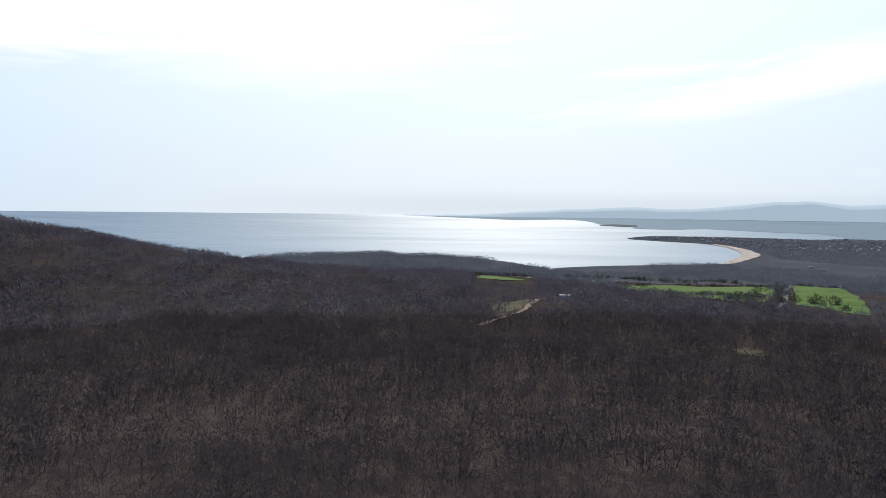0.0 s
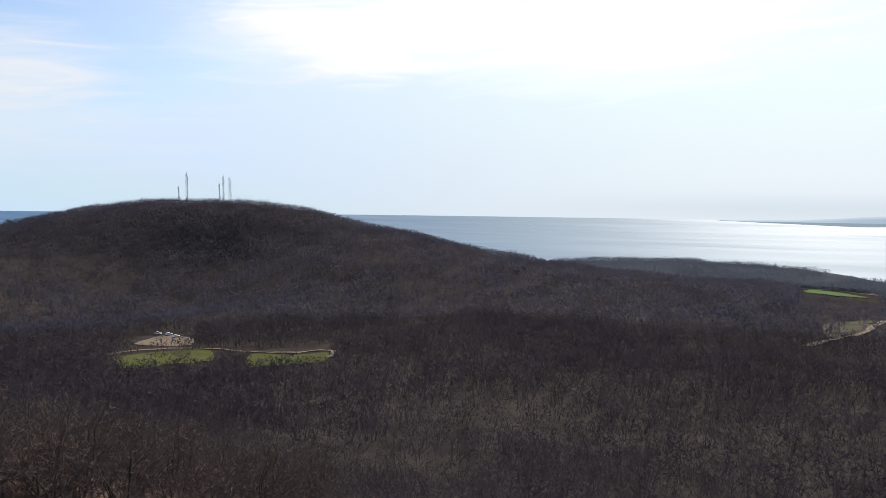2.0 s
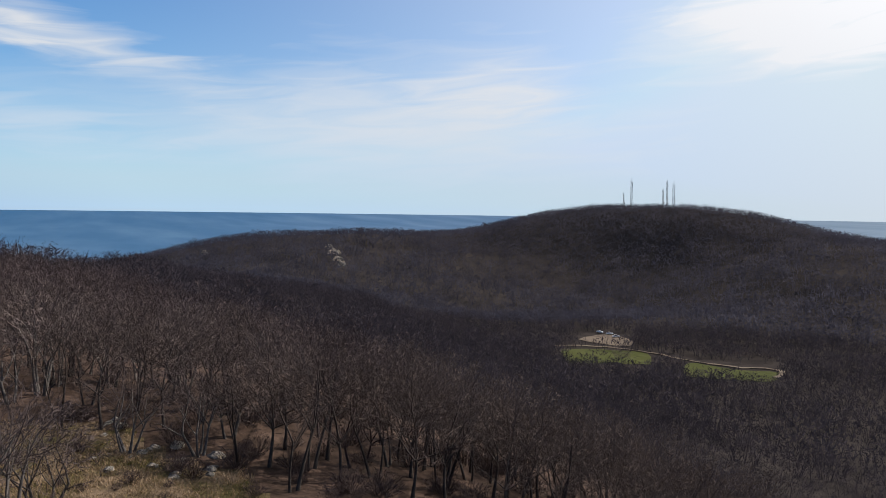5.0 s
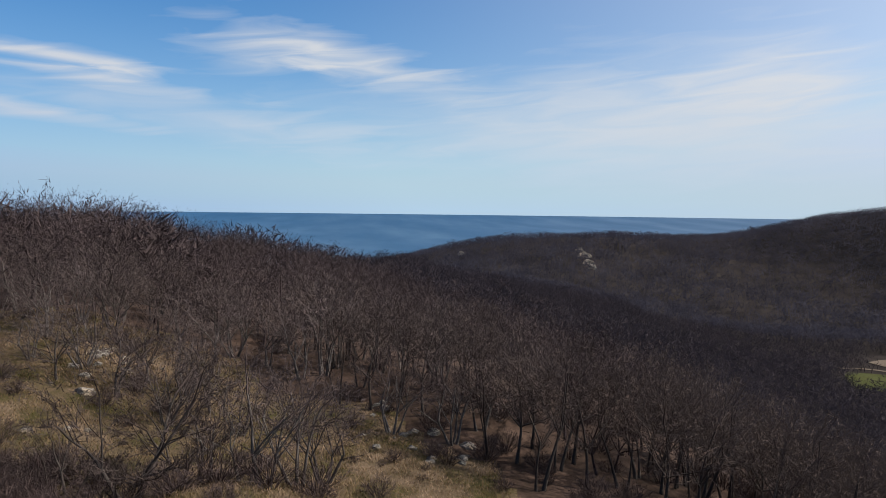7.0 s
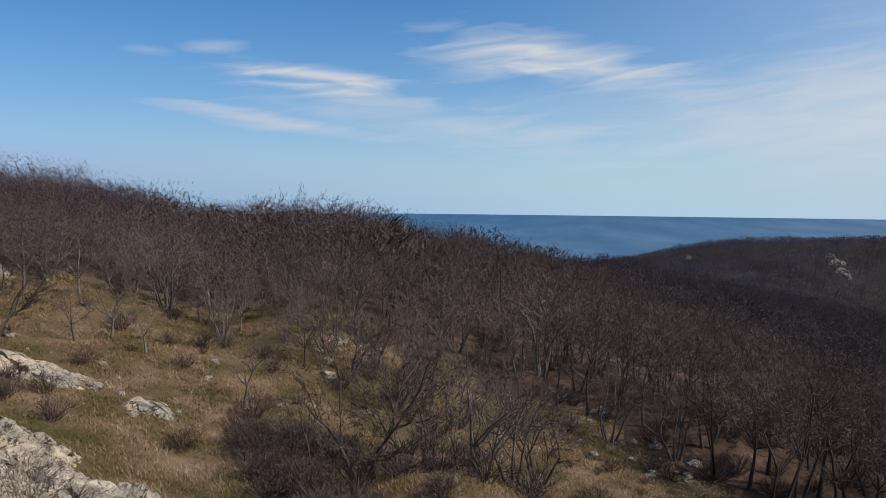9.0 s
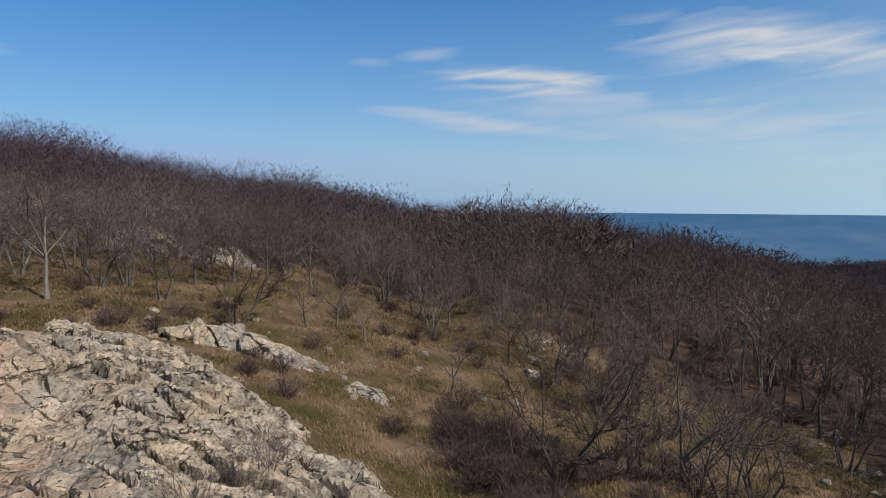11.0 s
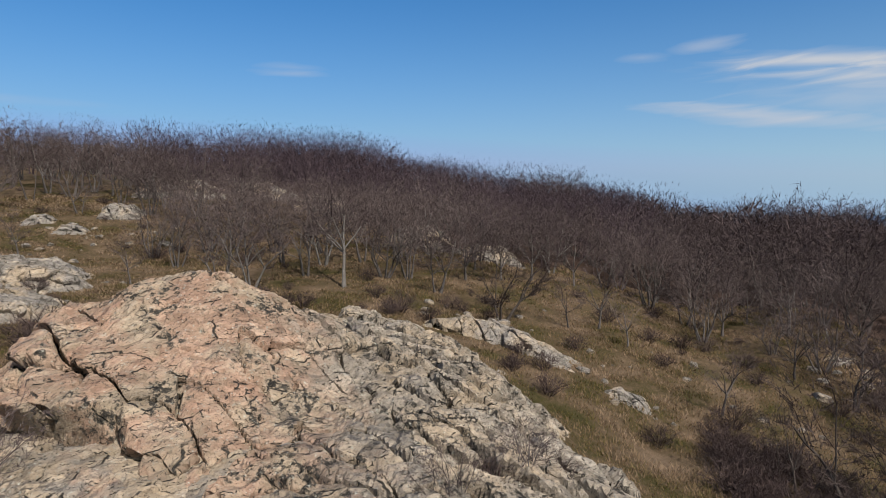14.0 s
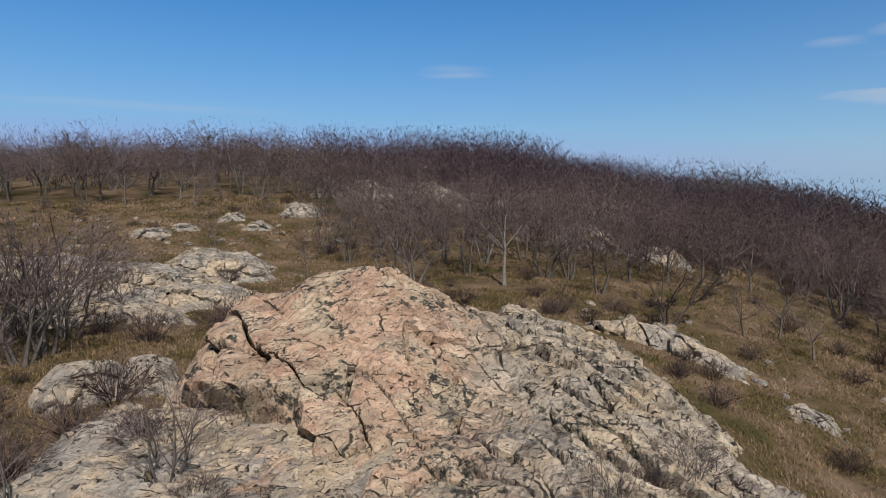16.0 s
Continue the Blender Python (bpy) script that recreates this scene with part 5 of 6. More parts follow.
far_c = [round_crown(100 + k, 20, 0.085, 0.24, 0.66, 0, 0.3) for k in range(6)]
x, y = scatter(-48, 24, 500, 1720, 9.4, 9)
z = land(x, y)
r = np.hypot(x, y)
a = np.where(bearing_of(x, y) > 300, bearing_of(x, y) - 360, bearing_of(x, y))
keep = (z > 3) & (r > 500) & open_ground(x, y) & ~farmland(x, y) & ~((a > -7.8) & (a < -2.6) & (r > 765) & (r < 1000)) & ((r > 1090) | (a > 4) | (fractal(x * 0.008, y * 0.008, 66, 3) > -0.12))
for b0, b1, r0, r1 in CLEAR:
    keep &= ~((a > b0) & (a < b1) & (r > r0) & (r < r1))
x, y = x[keep], y[keep]
woods("coast_woods", far_c, x, y, 9.0 * crests(x, y) * np.random.RandomState(7).uniform(0.7, 1.2, len(x)), "distant dark woods by the coast", HAZY_FAR_WOODS)
# a belt of trees beyond the fields, hedges and single trees in them
g = np.random.RandomState(11)
rows = [(g.uniform(-24, 0.5, 300), g.uniform(1040, 1085, 300)), (g.uniform(-7, -2.5, 120), g.uniform(1015, 1050, 120)), (g.uniform(-27.1, -26.3, 70), g.uniform(660, 990, 70))]
for b0, d0, b1, d1, n in ((-20.6, 800, -25.6, 770, 70), (-18.0, 800, -20.4, 775, 16), (-22.5, 735, -25.0, 715, 24), (-14.4, 900, -17.2, 950, 20), (-28.6, 712, -31.2, 640, 16), (-19.0, 985, -26.0, 930, 46), (-27.6, 1010, -31.0, 1010, 30)):
    u = g.rand(n)
    rows.append((b0 + (b1 - b0) * u + g.normal(0, 0.06, n), d0 + (d1 - d0) * u + g.normal(0, 6, n)))
b, d = np.concatenate([q[0] for q in rows]), np.concatenate([q[1] for q in rows])
tall = g.uniform(3.5, 7.0, len(b))
b = np.concatenate([b, [-18.6, -21.0, -24.9, -25.1, -27.6, -27.8, -28.9, -29.1, -29.5, -30.1, -30.3, -30.5, -31.1, -25.6, -14.6, -15.3]])
d = np.concatenate([d, [770, 765, 820, 815, 730, 735, 750, 745, 725, 690, 694, 700, 622, 860, 930, 925]])
tall = np.concatenate([tall, [10, 8, 12, 10, 11, 9, 10, 9, 8, 12, 11, 9, 6, 9, 8, 9]])
x, y = -np.sin(np.radians(b)) * d, np.cos(np.radians(b)) * d
woods("field_trees", [round_crown(120 + k, 64, 0.065, 0.22, 0.5, 2, 0.35) for k in range(4)], x, y, tall, "dark trees and hedges round the green fields", HEDGES)

# ---------------------------------------------------------------- rock
def seeds(x, y, k):
    """Voronoi cells with their lattice places, for rock that has split into blocks."""
    ix, iy = np.floor(x), np.floor(y)
    f1 = np.full(x.shape, 9.0)
    f2, rnd, own, dx, dy = f1.copy(), f1 * 0, f1 * 0, f1 * 0, f1 * 0
    for ox in (-2, -1, 0, 1, 2):
        for oy in (-2, -1, 0, 1, 2):
            cx, cy = ix + ox, iy + oy
            sx, sy = cx + 0.05 + 0.9 * hashed(cx, cy, k), cy + 0.05 + 0.9 * hashed(cx, cy, k + 1)
            d = np.hypot(x - sx, y - sy)
            nearer = d < f1
            f2 = np.where(nearer, f1, np.minimum(f2, d))
            rnd, own = np.where(nearer, hashed(cx, cy, k + 2), rnd), np.where(nearer, cx * 4096 + cy, own)
            dx, dy = np.where(nearer, x - sx, dx), np.where(nearer, y - sy, dy)
            f1 = np.where(nearer, d, f1)
    return f1, f2, rnd, own, dx, dy


def rock_mass(name, bearing, distance, facing, shape, half_u, half_v, step, mat, label, k, loose, size=1.0, strike=-32.0, jut=None):
    """A rock that grows out of the ground, split along its strike into blocks that stand apart by dark clefts.
    loose(u, v): how far the blocks have shifted, 0 to 1."""
    nu, nv = int(2 * half_u / step) + 1, int(2 * half_v / step) + 1
    u, v = np.meshgrid(np.linspace(-half_u, half_u, nu), np.linspace(-half_v, half_v, nv))
    o = toward(bearing, distance)
    oz = land_at(o.x, o.y)
    t = radians(facing)
    right, ahead = np.array([math.cos(t), math.sin(t)]), np.array([-math.sin(t), math.cos(t)])
    x, y = o.x + right[0] * u + ahead[0] * v, o.y + right[1] * u + ahead[1] * v
    g = land(x.ravel(), y.ravel()).reshape(x.shape)
    z = np.maximum(shape(u, v, g), g - 0.9)
    su, sv = np.gradient(z, step, axis=1), np.gradient(z, step, axis=0)
    for _ in range(6):
        su = (su + np.roll(su, 3, 0) + np.roll(su, -3, 0) + np.roll(su, 3, 1) + np.roll(su, -3, 1)) / 5
        sv = (sv + np.roll(sv, 3, 0) + np.roll(sv, -3, 0) + np.roll(sv, 3, 1) + np.roll(sv, -3, 1)) / 5
    su, sv = np.clip(su, -1.2, 1.2), np.clip(sv, -1.2, 1.2)
    ln = np.sqrt(1 + su ** 2 + sv ** 2)
    nx, ny, nz = -(right[0] * su + ahead[0] * sv) / ln, -(right[1] * su + ahead[1] * sv) / ln, 1 / ln
    c, s = math.cos(radians(strike)), math.sin(radians(strike))
    a, b = u * c + v * s, v * c - u * s
    wa, wb = fractal(a * 0.6, b * 0.6, k + 40, 3), fractal(a * 0.6, b * 0.6, k + 45, 3)
    ca, cb = (a + wa * 0.6 * size) / (2.5 * size), (b + wb * 0.35 * size) / (1.05 * size)
    f1, f2, rnd, own, dx, dy = seeds(ca, cb, k)
    amp = loose(u, v)
    sa, sb = (ca - dx) * 2.5 * size, (cb - dy) * 1.05 * size
    firm = (loose(sa * c - sb * s, sa * s + sb * c) < 0.34) & (rnd < 0.80)
    own = np.where(firm, -1.0, own)          # unsplit rock stays one piece
    gap = np.where(firm, 1.0, f2 - f1 - (0.014 + 0.085 * amp * (0.2 + rnd)))
    # smaller steps and pits on the blocks
    fine = 0
    for lo, w, h in ((0.8, 0.30, 0.17), (0.26, 0.13, 0.055)):
        p1, p2, pr, _, px, py = seeds((a + wa * size) / (lo * 1.7 * size), (b + wb * size) / (lo * 0.8 * size), k + 9)
        fine = fine + size * (0.40 + 0.45 * amp) * (h * (pr - 0.5) + 1.1 * h * px * (pr - 0.5) + 0.9 * h * py * (hashed(pr * 57, pr * 31, 2) - 0.5) - w * 0.6 * np.clip(1 - (p2 - p1) / 0.16, 0, 1) * (pr > 0.45))
    fine = fine + size * (0.20 * fractal(a * 0.8, b * 0.8, k + 50, 3) + 0.07 * fractal(a * 5, b * 5, k + 60, 3))
    fine = fine + size * 0.03 * (hashed(np.floor(u / step), np.floor(v / step), k + 3) - 0.5)
    fine = fine * np.clip(0.15 + gap / 0.2, 0.15, 1) - 0.36 * size * np.clip(1 - gap / 0.17, 0, 1) ** 1.4      # worn edges
    out = size * amp * (0.34 * (rnd - 0.5) + 0.36 * dx * (hashed(rnd * 91, rnd * 17, 1) - 0.5) + 0.46 * dy * (0.25 - rnd)) + fine
    P = np.stack([x + nx * out - o.x, y + ny * out - o.y, z + nz * out - oz], -1)
    if jut is not None:          # rock that hangs out over a hollow
        fore = jut(u, v)
        P[..., 0] -= ahead[0] * fore
        P[..., 1] -= ahead[1] * fore
    # draw the edges of the blocks smooth
    gu, gv = np.gradient(gap, axis=1), np.gradient(gap, axis=0)
    g2 = gu ** 2 + gv ** 2 + 1e-6
    near = (np.abs(gap) < 1.5 * np.sqrt(g2)) & ~firm
    mu, mv = np.clip(-gap * gu / g2, -0.9, 0.9) * near * step, np.clip(-gap * gv / g2, -0.9, 0.9) * near * step
    P[..., 0] += right[0] * mu + ahead[0] * mv
    P[..., 1] += right[1] * mu + ahead[1] * mv
    P[..., 2] += (su * mu + sv * mv)
    N = np.stack([nx, ny, nz], -1).reshape(-1, 3)
    P = P.reshape(-1, 3)
    i, j = np.meshgrid(np.arange(nv - 1), np.arange(nu - 1), indexing="ij")
    quads = np.stack([i * nu + j, i * nu + j + 1, (i + 1) * nu + j + 1, (i + 1) * nu + j], -1).reshape(-1, 4)
    ids, gp, proud = own.ravel(), gap.ravel(), (z - g).ravel()
    whole = (ids[quads] == ids[quads[:, :1]]).all(1) & ((gp[quads] > 0).sum(1) >= 3) & (proud[quads] > -0.35).any(1)
    root = new(name)
    root.location = (o.x, o.y, oz)
    tagged(root, label, "rock")
    # the mass behind the clefts
    stepc = 3
    cu, cv = np.arange(0, nu, stepc), np.arange(0, nv, stepc)
    index = (cv[:, None] * nu + cu[None, :])
    core = np.stack([x - o.x - nx * 0.5 * size, y - o.y - ny * 0.5 * size, z - oz - nz * 0.5 * size], -1).reshape(-1, 3)[index.ravel()]
    ci, cj = np.meshgrid(np.arange(len(cv) - 1), np.arange(len(cu) - 1), indexing="ij")
    m = len(cu)
    part("core", mesh_of("core", core, None, np.stack([ci * m + cj, ci * m + cj + 1, (ci + 1) * m + cj + 1, (ci + 1) * m + cj], -1).reshape(-1, 4)), mat, root)
    good = quads[whole]
    key = ids[good[:, 0]]
    order = np.argsort(key, kind="stable")
    good, key = good[order], key[order]
    cuts = np.nonzero(np.diff(key))[0] + 1
    for q in np.split(good, cuts):
        if len(q) < 4:
            continue
        e = np.concatenate([q[:, [0, 1]], q[:, [1, 2]], q[:, [2, 3]], q[:, [3, 0]]])
        code = np.minimum(e[:, 0], e[:, 1]) * 10000000 + np.maximum(e[:, 0], e[:, 1])
        _, first, n = np.unique(code, return_index=True, return_counts=True)
        rim = e[first[n == 1]]
        used_v, back = np.unique(q, return_inverse=True)
        place = {v: n for n, v in enumerate(used_v)}
        rim_v = np.unique(rim)
        low = {v: len(used_v) + n for n, v in enumerate(rim_v)}
        verts = np.concatenate([P[used_v], P[rim_v] - N[rim_v] * 0.30 * size])
        skirt = [(place[b0], place[a0], low[a0], low[b0]) for a0, b0 in rim]
        part("block", mesh_of("block", verts, None, np.concatenate([back.reshape(-1, 4), np.array(skirt)])), mat, root)
    return root


def lip_at(u):
    return np.interp(u, [-12, -9, -6.5, -4.5, -3.2], [24.6, 23.8, 22.9, 21.4, 18.0])


def overhang(u, v):
    """How far the undercut end leans out: most along its lip, nothing at its foot."""
    past = v + 24.0 - lip_at(u)
    return 2.5 * np.exp(-((u + 7.4) / 2.6) ** 2) * np.where(past > 0, np.clip(1 - past / 3.5, 0, 1), np.clip(1 + past / 0.9, 0, 1))


def outcrop_shape(u, v, g):
    """The great outcrop: apex to the left of the middle, a face to the front, a long back falling to the right."""
    d = v + 24.0
    crest = np.interp(u, [-11.2, -10.5, -9.6, -8.45, -7.75, -6.6, -5.2, -4.2, -3.1, -1.95, -1.0, 0.4, 1.5, 3.8, 6.0, 9.0, 13.0], [-9.0, -7.0, -5.7, -4.25, -3.8, -3.7, -3.1, -2.86, -2.72, -2.78, -3.25, -3.95, -4.5, -5.4, -6.7, -8.3, -10.6])
    at = 27.8 - 0.10 * np.maximum(u + 2, 0)
    fall = np.interp(u, [-9, -6, -3, 3, 9], [0.40, 0.46, 0.50, 0.47, 0.40])
    z = crest - fall * np.maximum(at - 0.4 - d, 0) - 0.75 * np.maximum(d - at - 0.3, 0)
    # the undercut left end
    lip = lip_at(u)
    z = z - 1.6 * np.clip(lip - d, 0, 1.0) + EYE
    # broken pavement down the right, to an edge that runs towards the front
    edge = np.interp(d, [18, 21, 22.3, 24.5, 26.8, 29.5, 32.2, 34.4, 38.6, 40.5, 42], [11.6, 10.6, 10.1, 10.5, 9.6, 9.3, 8.9, 7.5, 5.6, 3.0, -2.0]) + 1.6 * fractal(d * 0.5, u * 0.5, 23, 3)
    pave = g + 0.9 * np.clip((edge - u) / 1.5, -1.5, 1) - 2.0 * np.clip(-1.0 - u - 0.25 * (20 - d), 0, 2)
    # hollows where grass grows in the pavement behind
    pave = pave - np.clip((d - 28) / 2, 0, 1) * 7 * np.clip(fractal(u * 0.42, d * 0.42, 51, 2) - 0.16, 0, 0.3)
    return np.maximum(z, pave)


def apron(u, v, g):
    """The grey slab before it, split off by a deep cleft."""
    d = v + 19.0
    z = -6.9 - 0.17 * np.maximum(20.3 - d, 0) - 1.4 * np.maximum(d - 20.6 + 0.25 * (u + 2), 0)
    z = z - 0.55 * np.maximum(-10.8 - u, 0) - 0.16 * np.maximum(u - 0.0, 0) - 0.8 * np.maximum(u - 2.5, 0)
    return z + EYE


def low_bank(half_u, half_v, height):
    def shape(u, v, g):
        q = 1 - np.maximum(np.abs(u / half_u), np.abs(v / half_v)) ** 2.2 - 0.5 * fractal(u * 0.3, v * 0.3, 77, 3)
        return g - 0.25 + height * np.clip(q, -1, 1)
    return shape


def outcrop_loose(u, v):
    """Firm on the high rusty face, loose down the long back and at the undercut end."""
    return np.clip(0.16 + 0.72 * np.clip((u + 0.3 * np.minimum(v, 4) - 0.2) / 4.0, 0, 1) + 0.8 * np.clip((-6.2 - u) / 2.5, 0, 1) + 0.35 * np.clip((-2.5 - v) / 2, 0, 1), 0, 1)


rock_mass("rock_outcrop", 153.8, 24.0, 153.8, outcrop_shape, 14.5, 17.0, 0.09, WARM_ROCK, "great cracked outcrop of rusty pink and cream rock", 1, outcrop_loose, 1.1, -50, overhang)
rock_mass("rock_slab", 153.8, 19.0, 153.8, apron, 12.5, 5.5, 0.085, GREY_ROCK, "pale grey cracked rock slab below the outcrop", 5, lambda u, v: 0.32 + 0 * u, 1.0, -20)
NEAR_BANKS = [   # bearing, distance, half width, half depth, height, turn against the bearing
    (134.7, 39.7, 5.0, 1.7, 1.2, -10), (124.4, 36.0, 1.2, 0.8, 0.7, 0), (181.6, 28.4, 1.9, 1.4, 1.4, 6), (177.6, 28.4, 1.2, 1.4, 1.2, -8), (180.5, 41.0, 5.0, 2.6, 1.3, -8),
    (174.6, 43.5, 4.6, 2.6, 1.4, 8), (178.0, 50.0, 7.0, 3.0, 1.8, 0), (172.0, 55.0, 4.5, 3.0, 1.8, -8), (185.0, 57.0, 5.0, 3.0, 1.1, 0), (176.5, 16.5, 3.2, 2.2, 0.8, 8),
]
FAR_BANKS = [
    (142.0, 67.0, 3.8, 2.4, 2.2), (136.0, 66.0, 3.2, 2.0, 1.6), (165.5, 76.0, 2.2, 1.4, 1.5), (161.0, 92.0, 6.0, 3.0, 2.2), (155.5, 93.0, 6.0, 3.0, 2.2), (150.0, 84.0, 4.0, 2.2, 2.0), (171.0, 74.0, 1.6, 1.0, 0.9), (174.5, 70.0, 1.4, 1.0, 0.8), (169.0, 70.5, 1.6, 1.0, 0.8), (177.0, 68.0, 2.0, 1.2, 0.8), (109.5, 57.0, 1.3, 0.8, 0.4), (148.0, 37.5, 3.2, 1.6, 0.8),
]
for n, (b, d, hu, hv, h, *askew) in enumerate(NEAR_BANKS + FAR_BANKS):
    rock_mass("rock_bank", b, d, b + (askew[0] if askew else 8 * (n % 3 - 1)), low_bank(hu, hv, h), hu * 1.05, hv * 1.05, max(0.085, d * 0.0024), GREY_ROCK,
              "low bank of pale weathered rock in dry grass", 11 + n * 3, lambda u, v: 0.75 + 0 * u, min(0.8, 0.35 + 0.15 * hu * 0.5 + 0.1 * h), -32 + 14 * (n % 4))
# bare rocks high on the next hill
for n, (b, d, s) in enumerate([(70.6, 800, 8), (70.2, 770, 7), (71.0, 830, 6), (80.9, 860, 5), (69.9, 750, 5)]):
    rock_mass("hill_rock", b, d, b, low_bank(s, s * 0.7, 5), s * 1.1, s * 0.8, 0.7, GREY_ROCK, "bare rock face among dark woods", 201 + n * 3, lambda u, v: 1.0 + 0 * u, 3.5)


def stone_mesh(seed):
    rng = random.Random(seed)
    bm = bmesh.new()
    bmesh.ops.create_icosphere(bm, subdivisions=2, radius=0.5)
    off = Vector((rng.uniform(0, 50), 0, 0))
    sx, sy, sz = rng.uniform(0.8, 1.3), rng.uniform(0.7, 1.1), rng.uniform(0.45, 0.75)
    for v in bm.verts:
        c = v.co.copy()
        c *= 1 + 0.5 * noise.noise(c * 2.3 + off) + 0.15 * noise.noise(c * 6 + off)
        v.co = Vector((c.x * sx, c.y * sy, c.z * sz))
    me = bpy.data.meshes.new("stone")
    bm.to_mesh(me)
    bm.free()
    me.materials.append(GREY_ROCK)
    return me


STONES = [stone_mesh(k) for k in range(6)]
rng = random.Random(33)
patches = [(108.9, 55, 3.0, 14), (81.5, 41.5, 2.5, 10), (86, 44.5, 2.5, 8), (124, 36, 3, 8), (127, 40, 5, 12), (175, 60, 9, 40), (168, 66, 8, 30), (180, 52, 9, 30), (172, 45, 6, 24), (186, 60, 8, 20), (115, 45, 7, 12), (137, 47, 6, 10), (178, 76, 8, 12), (88, 50.5, 2, 5), (186, 44, 6, 8), (143, 44, 5, 8)]
for b, d, spread, many in patches:
    c = toward(b, d)
    for _ in range(many):
        x, y = c.x + rng.gauss(0, spread * 0.5), c.y + rng.gauss(0, spread * 0.5)
        s = rng.uniform(0.2, 0.75) * (1.5 if rng.random() < 0.15 else 1)
        ob = new("stone", STONES[rng.randrange(6)])
        ob.matrix_basis = Matrix.LocRotScale((x, y, land_at(x, y) + 0.05 * s), Euler((rng.uniform(-.3, .3), rng.uniform(-.3, .3), rng.uniform(0, 6))), (s, s, s))
        tagged(ob, "small pale stone lying in dry grass", "stone", "stones on the slope")


# ---------------------------------------------------------------- shrubs and grass
def shrub_mesh(seed, n=100):
    rng = random.Random(seed)
    s = Soup()
    for k in range(n):
        a, q = rng.uniform(0, 2 * math.pi), math.sqrt(rng.random())
        foot = Vector((math.cos(a) * 0.22 * q, math.sin(a) * 0.22 * q, rng.uniform(-0.05, 0.3)))
        top = Vector((math.cos(a + rng.uniform(-.4, .4)) * 0.75 * q, math.sin(a) * 0.75 * q, (1.0 - 0.45 * q * q) * rng.uniform(0.55, 1.05)))
        m = foot.lerp(top, 0.5) + Vector((rng.uniform(-1, 1), rng.uniform(-1, 1), rng.uniform(-1, 1))) * 0.06
        s.twig(foot, m.lerp(top, 0.5), 0.022, rng)
        for _ in range(5):
            s.twig(m.lerp(top, rng.random()), top + Vector((rng.uniform(-1, 1), rng.uniform(-1, 1), rng.uniform(-.6, 1))) * 0.2, 0.015, rng)
    me = s.mesh("shrub")
    me.materials.append(BRUSH)
    return me


SHRUBS = [shrub_mesh(k) for k in range(5)]


def shrub(b, d, size, k):
    p = spot(b, d)
    ob = new("shrub", SHRUBS[k % 5])
    ob.matrix_basis = Matrix.LocRotScale(p, Euler((0, 0, k * 1.7)), (size * 1.15, size * 1.15, size))
    tagged(ob, "dark leafless twiggy shrub on the slope", "shrub", "shrubs on the slope")


BRUSH_BY_OUTCROP = [(171.5, 22.6, 0.9), (169.8, 22.2, 0.8), (168.0, 22.0, 0.8), (166.2, 21.6, 0.6), (173.2, 22.8, 1.0), (163.0, 21.0, 0.5), (157.5, 19.6, 0.5), (154.0, 18.6, 0.6), (149.0, 17.6, 0.8), (146.0, 17.4, 0.9), (143.5, 18.0, 0.8), (143.9, 42.2, 1.5), (146, 45, 1.0), (131.5, 36, 1.1), (133.6, 37.5, 0.9), (178.2, 22.0, 1.3), (174.0, 17.5, 1.0), (187, 22, 1.4), (183, 24, 1.6), (180, 27, 1.8), (177.5, 34.5, 1.7), (171.5, 31.5, 1.5), (170.0, 35, 2.4), (168.5, 36, 2.0), (172, 37, 1.8)]
BRUSH_ON_SLOPE = [(112, 33, 1.8), (114, 34, 1.5), (110, 30.5, 1.6), (108, 26, 1.5), (104, 28, 1.6), (101, 29, 1.8), (97, 28.5, 1.7), (93, 29.5, 1.7), (116.6, 38.5, 1.6), (118, 36, 1.2), (112.5, 25.5, 1.6), (115, 25, 1.4), (131, 20.5, 1.2), (136, 18.5, 1.1), (120.5, 52, 1.4), (123, 50, 1.2), (126.5, 53, 1.5), (107, 50, 1.8), (103, 52, 1.6), (109.3, 47, 1.4), (152, 42, 1.1), (186, 38, 1.8), (189, 33, 2.0), (190, 27, 2.2), (122, 45, 1.0), (129, 43, 1.1)]
for k, (b, d, s) in enumerate(BRUSH_BY_OUTCROP + BRUSH_ON_SLOPE):
    shrub(b, d, s, k)
rng = random.Random(44)
for k in range(150):
    b = rng.uniform(68, 192)
    d = rng.uniform(30, float(np.interp(b, MEADOW_B, MEADOW_R)) + 14)
    if d > 28:
        shrub(b, d, rng.uniform(0.4, 1.4), k + 50)


for k in range(14):
    shrub(rng.uniform(99, 116), rng.uniform(20.5, 25.5), rng.uniform(0.7, 1.3), k + 560)
for k in range(7):
    shrub(rng.uniform(110, 116.5), rng.uniform(22, 29), rng.uniform(0.8, 1.4), k + 580)
for k in range(8):
    shrub(rng.uniform(110.5, 117), rng.uniform(27, 35), rng.uniform(0.8, 1.5), k + 540)
# brush that also darkens the ground in place of the spreading tree's shadow
for k in range(15):
    shrub(rng.uniform(113, 118.8), rng.uniform(27.5, 34.5), rng.uniform(0.7, 1.4), k + 600)
for k in range(5):          # brush round the trees low on the slope
    shrub(rng.uniform(91, 108), rng.uniform(23, 37), rng.uniform(0.7, 1.5), k + 500)
low_brush = []
for k in range(110):          # undergrowth at the foot of the near wood
    b, d = rng.uniform(36, 90), rng.uniform(38, 62)
    if d > float(np.interp(b, MEADOW_B, MEADOW_R)):
        low_brush.append(toward(b, d))
spot_x, spot_y = np.array([p.x for p in low_brush]), np.array([p.y for p in low_brush])
bushes = []
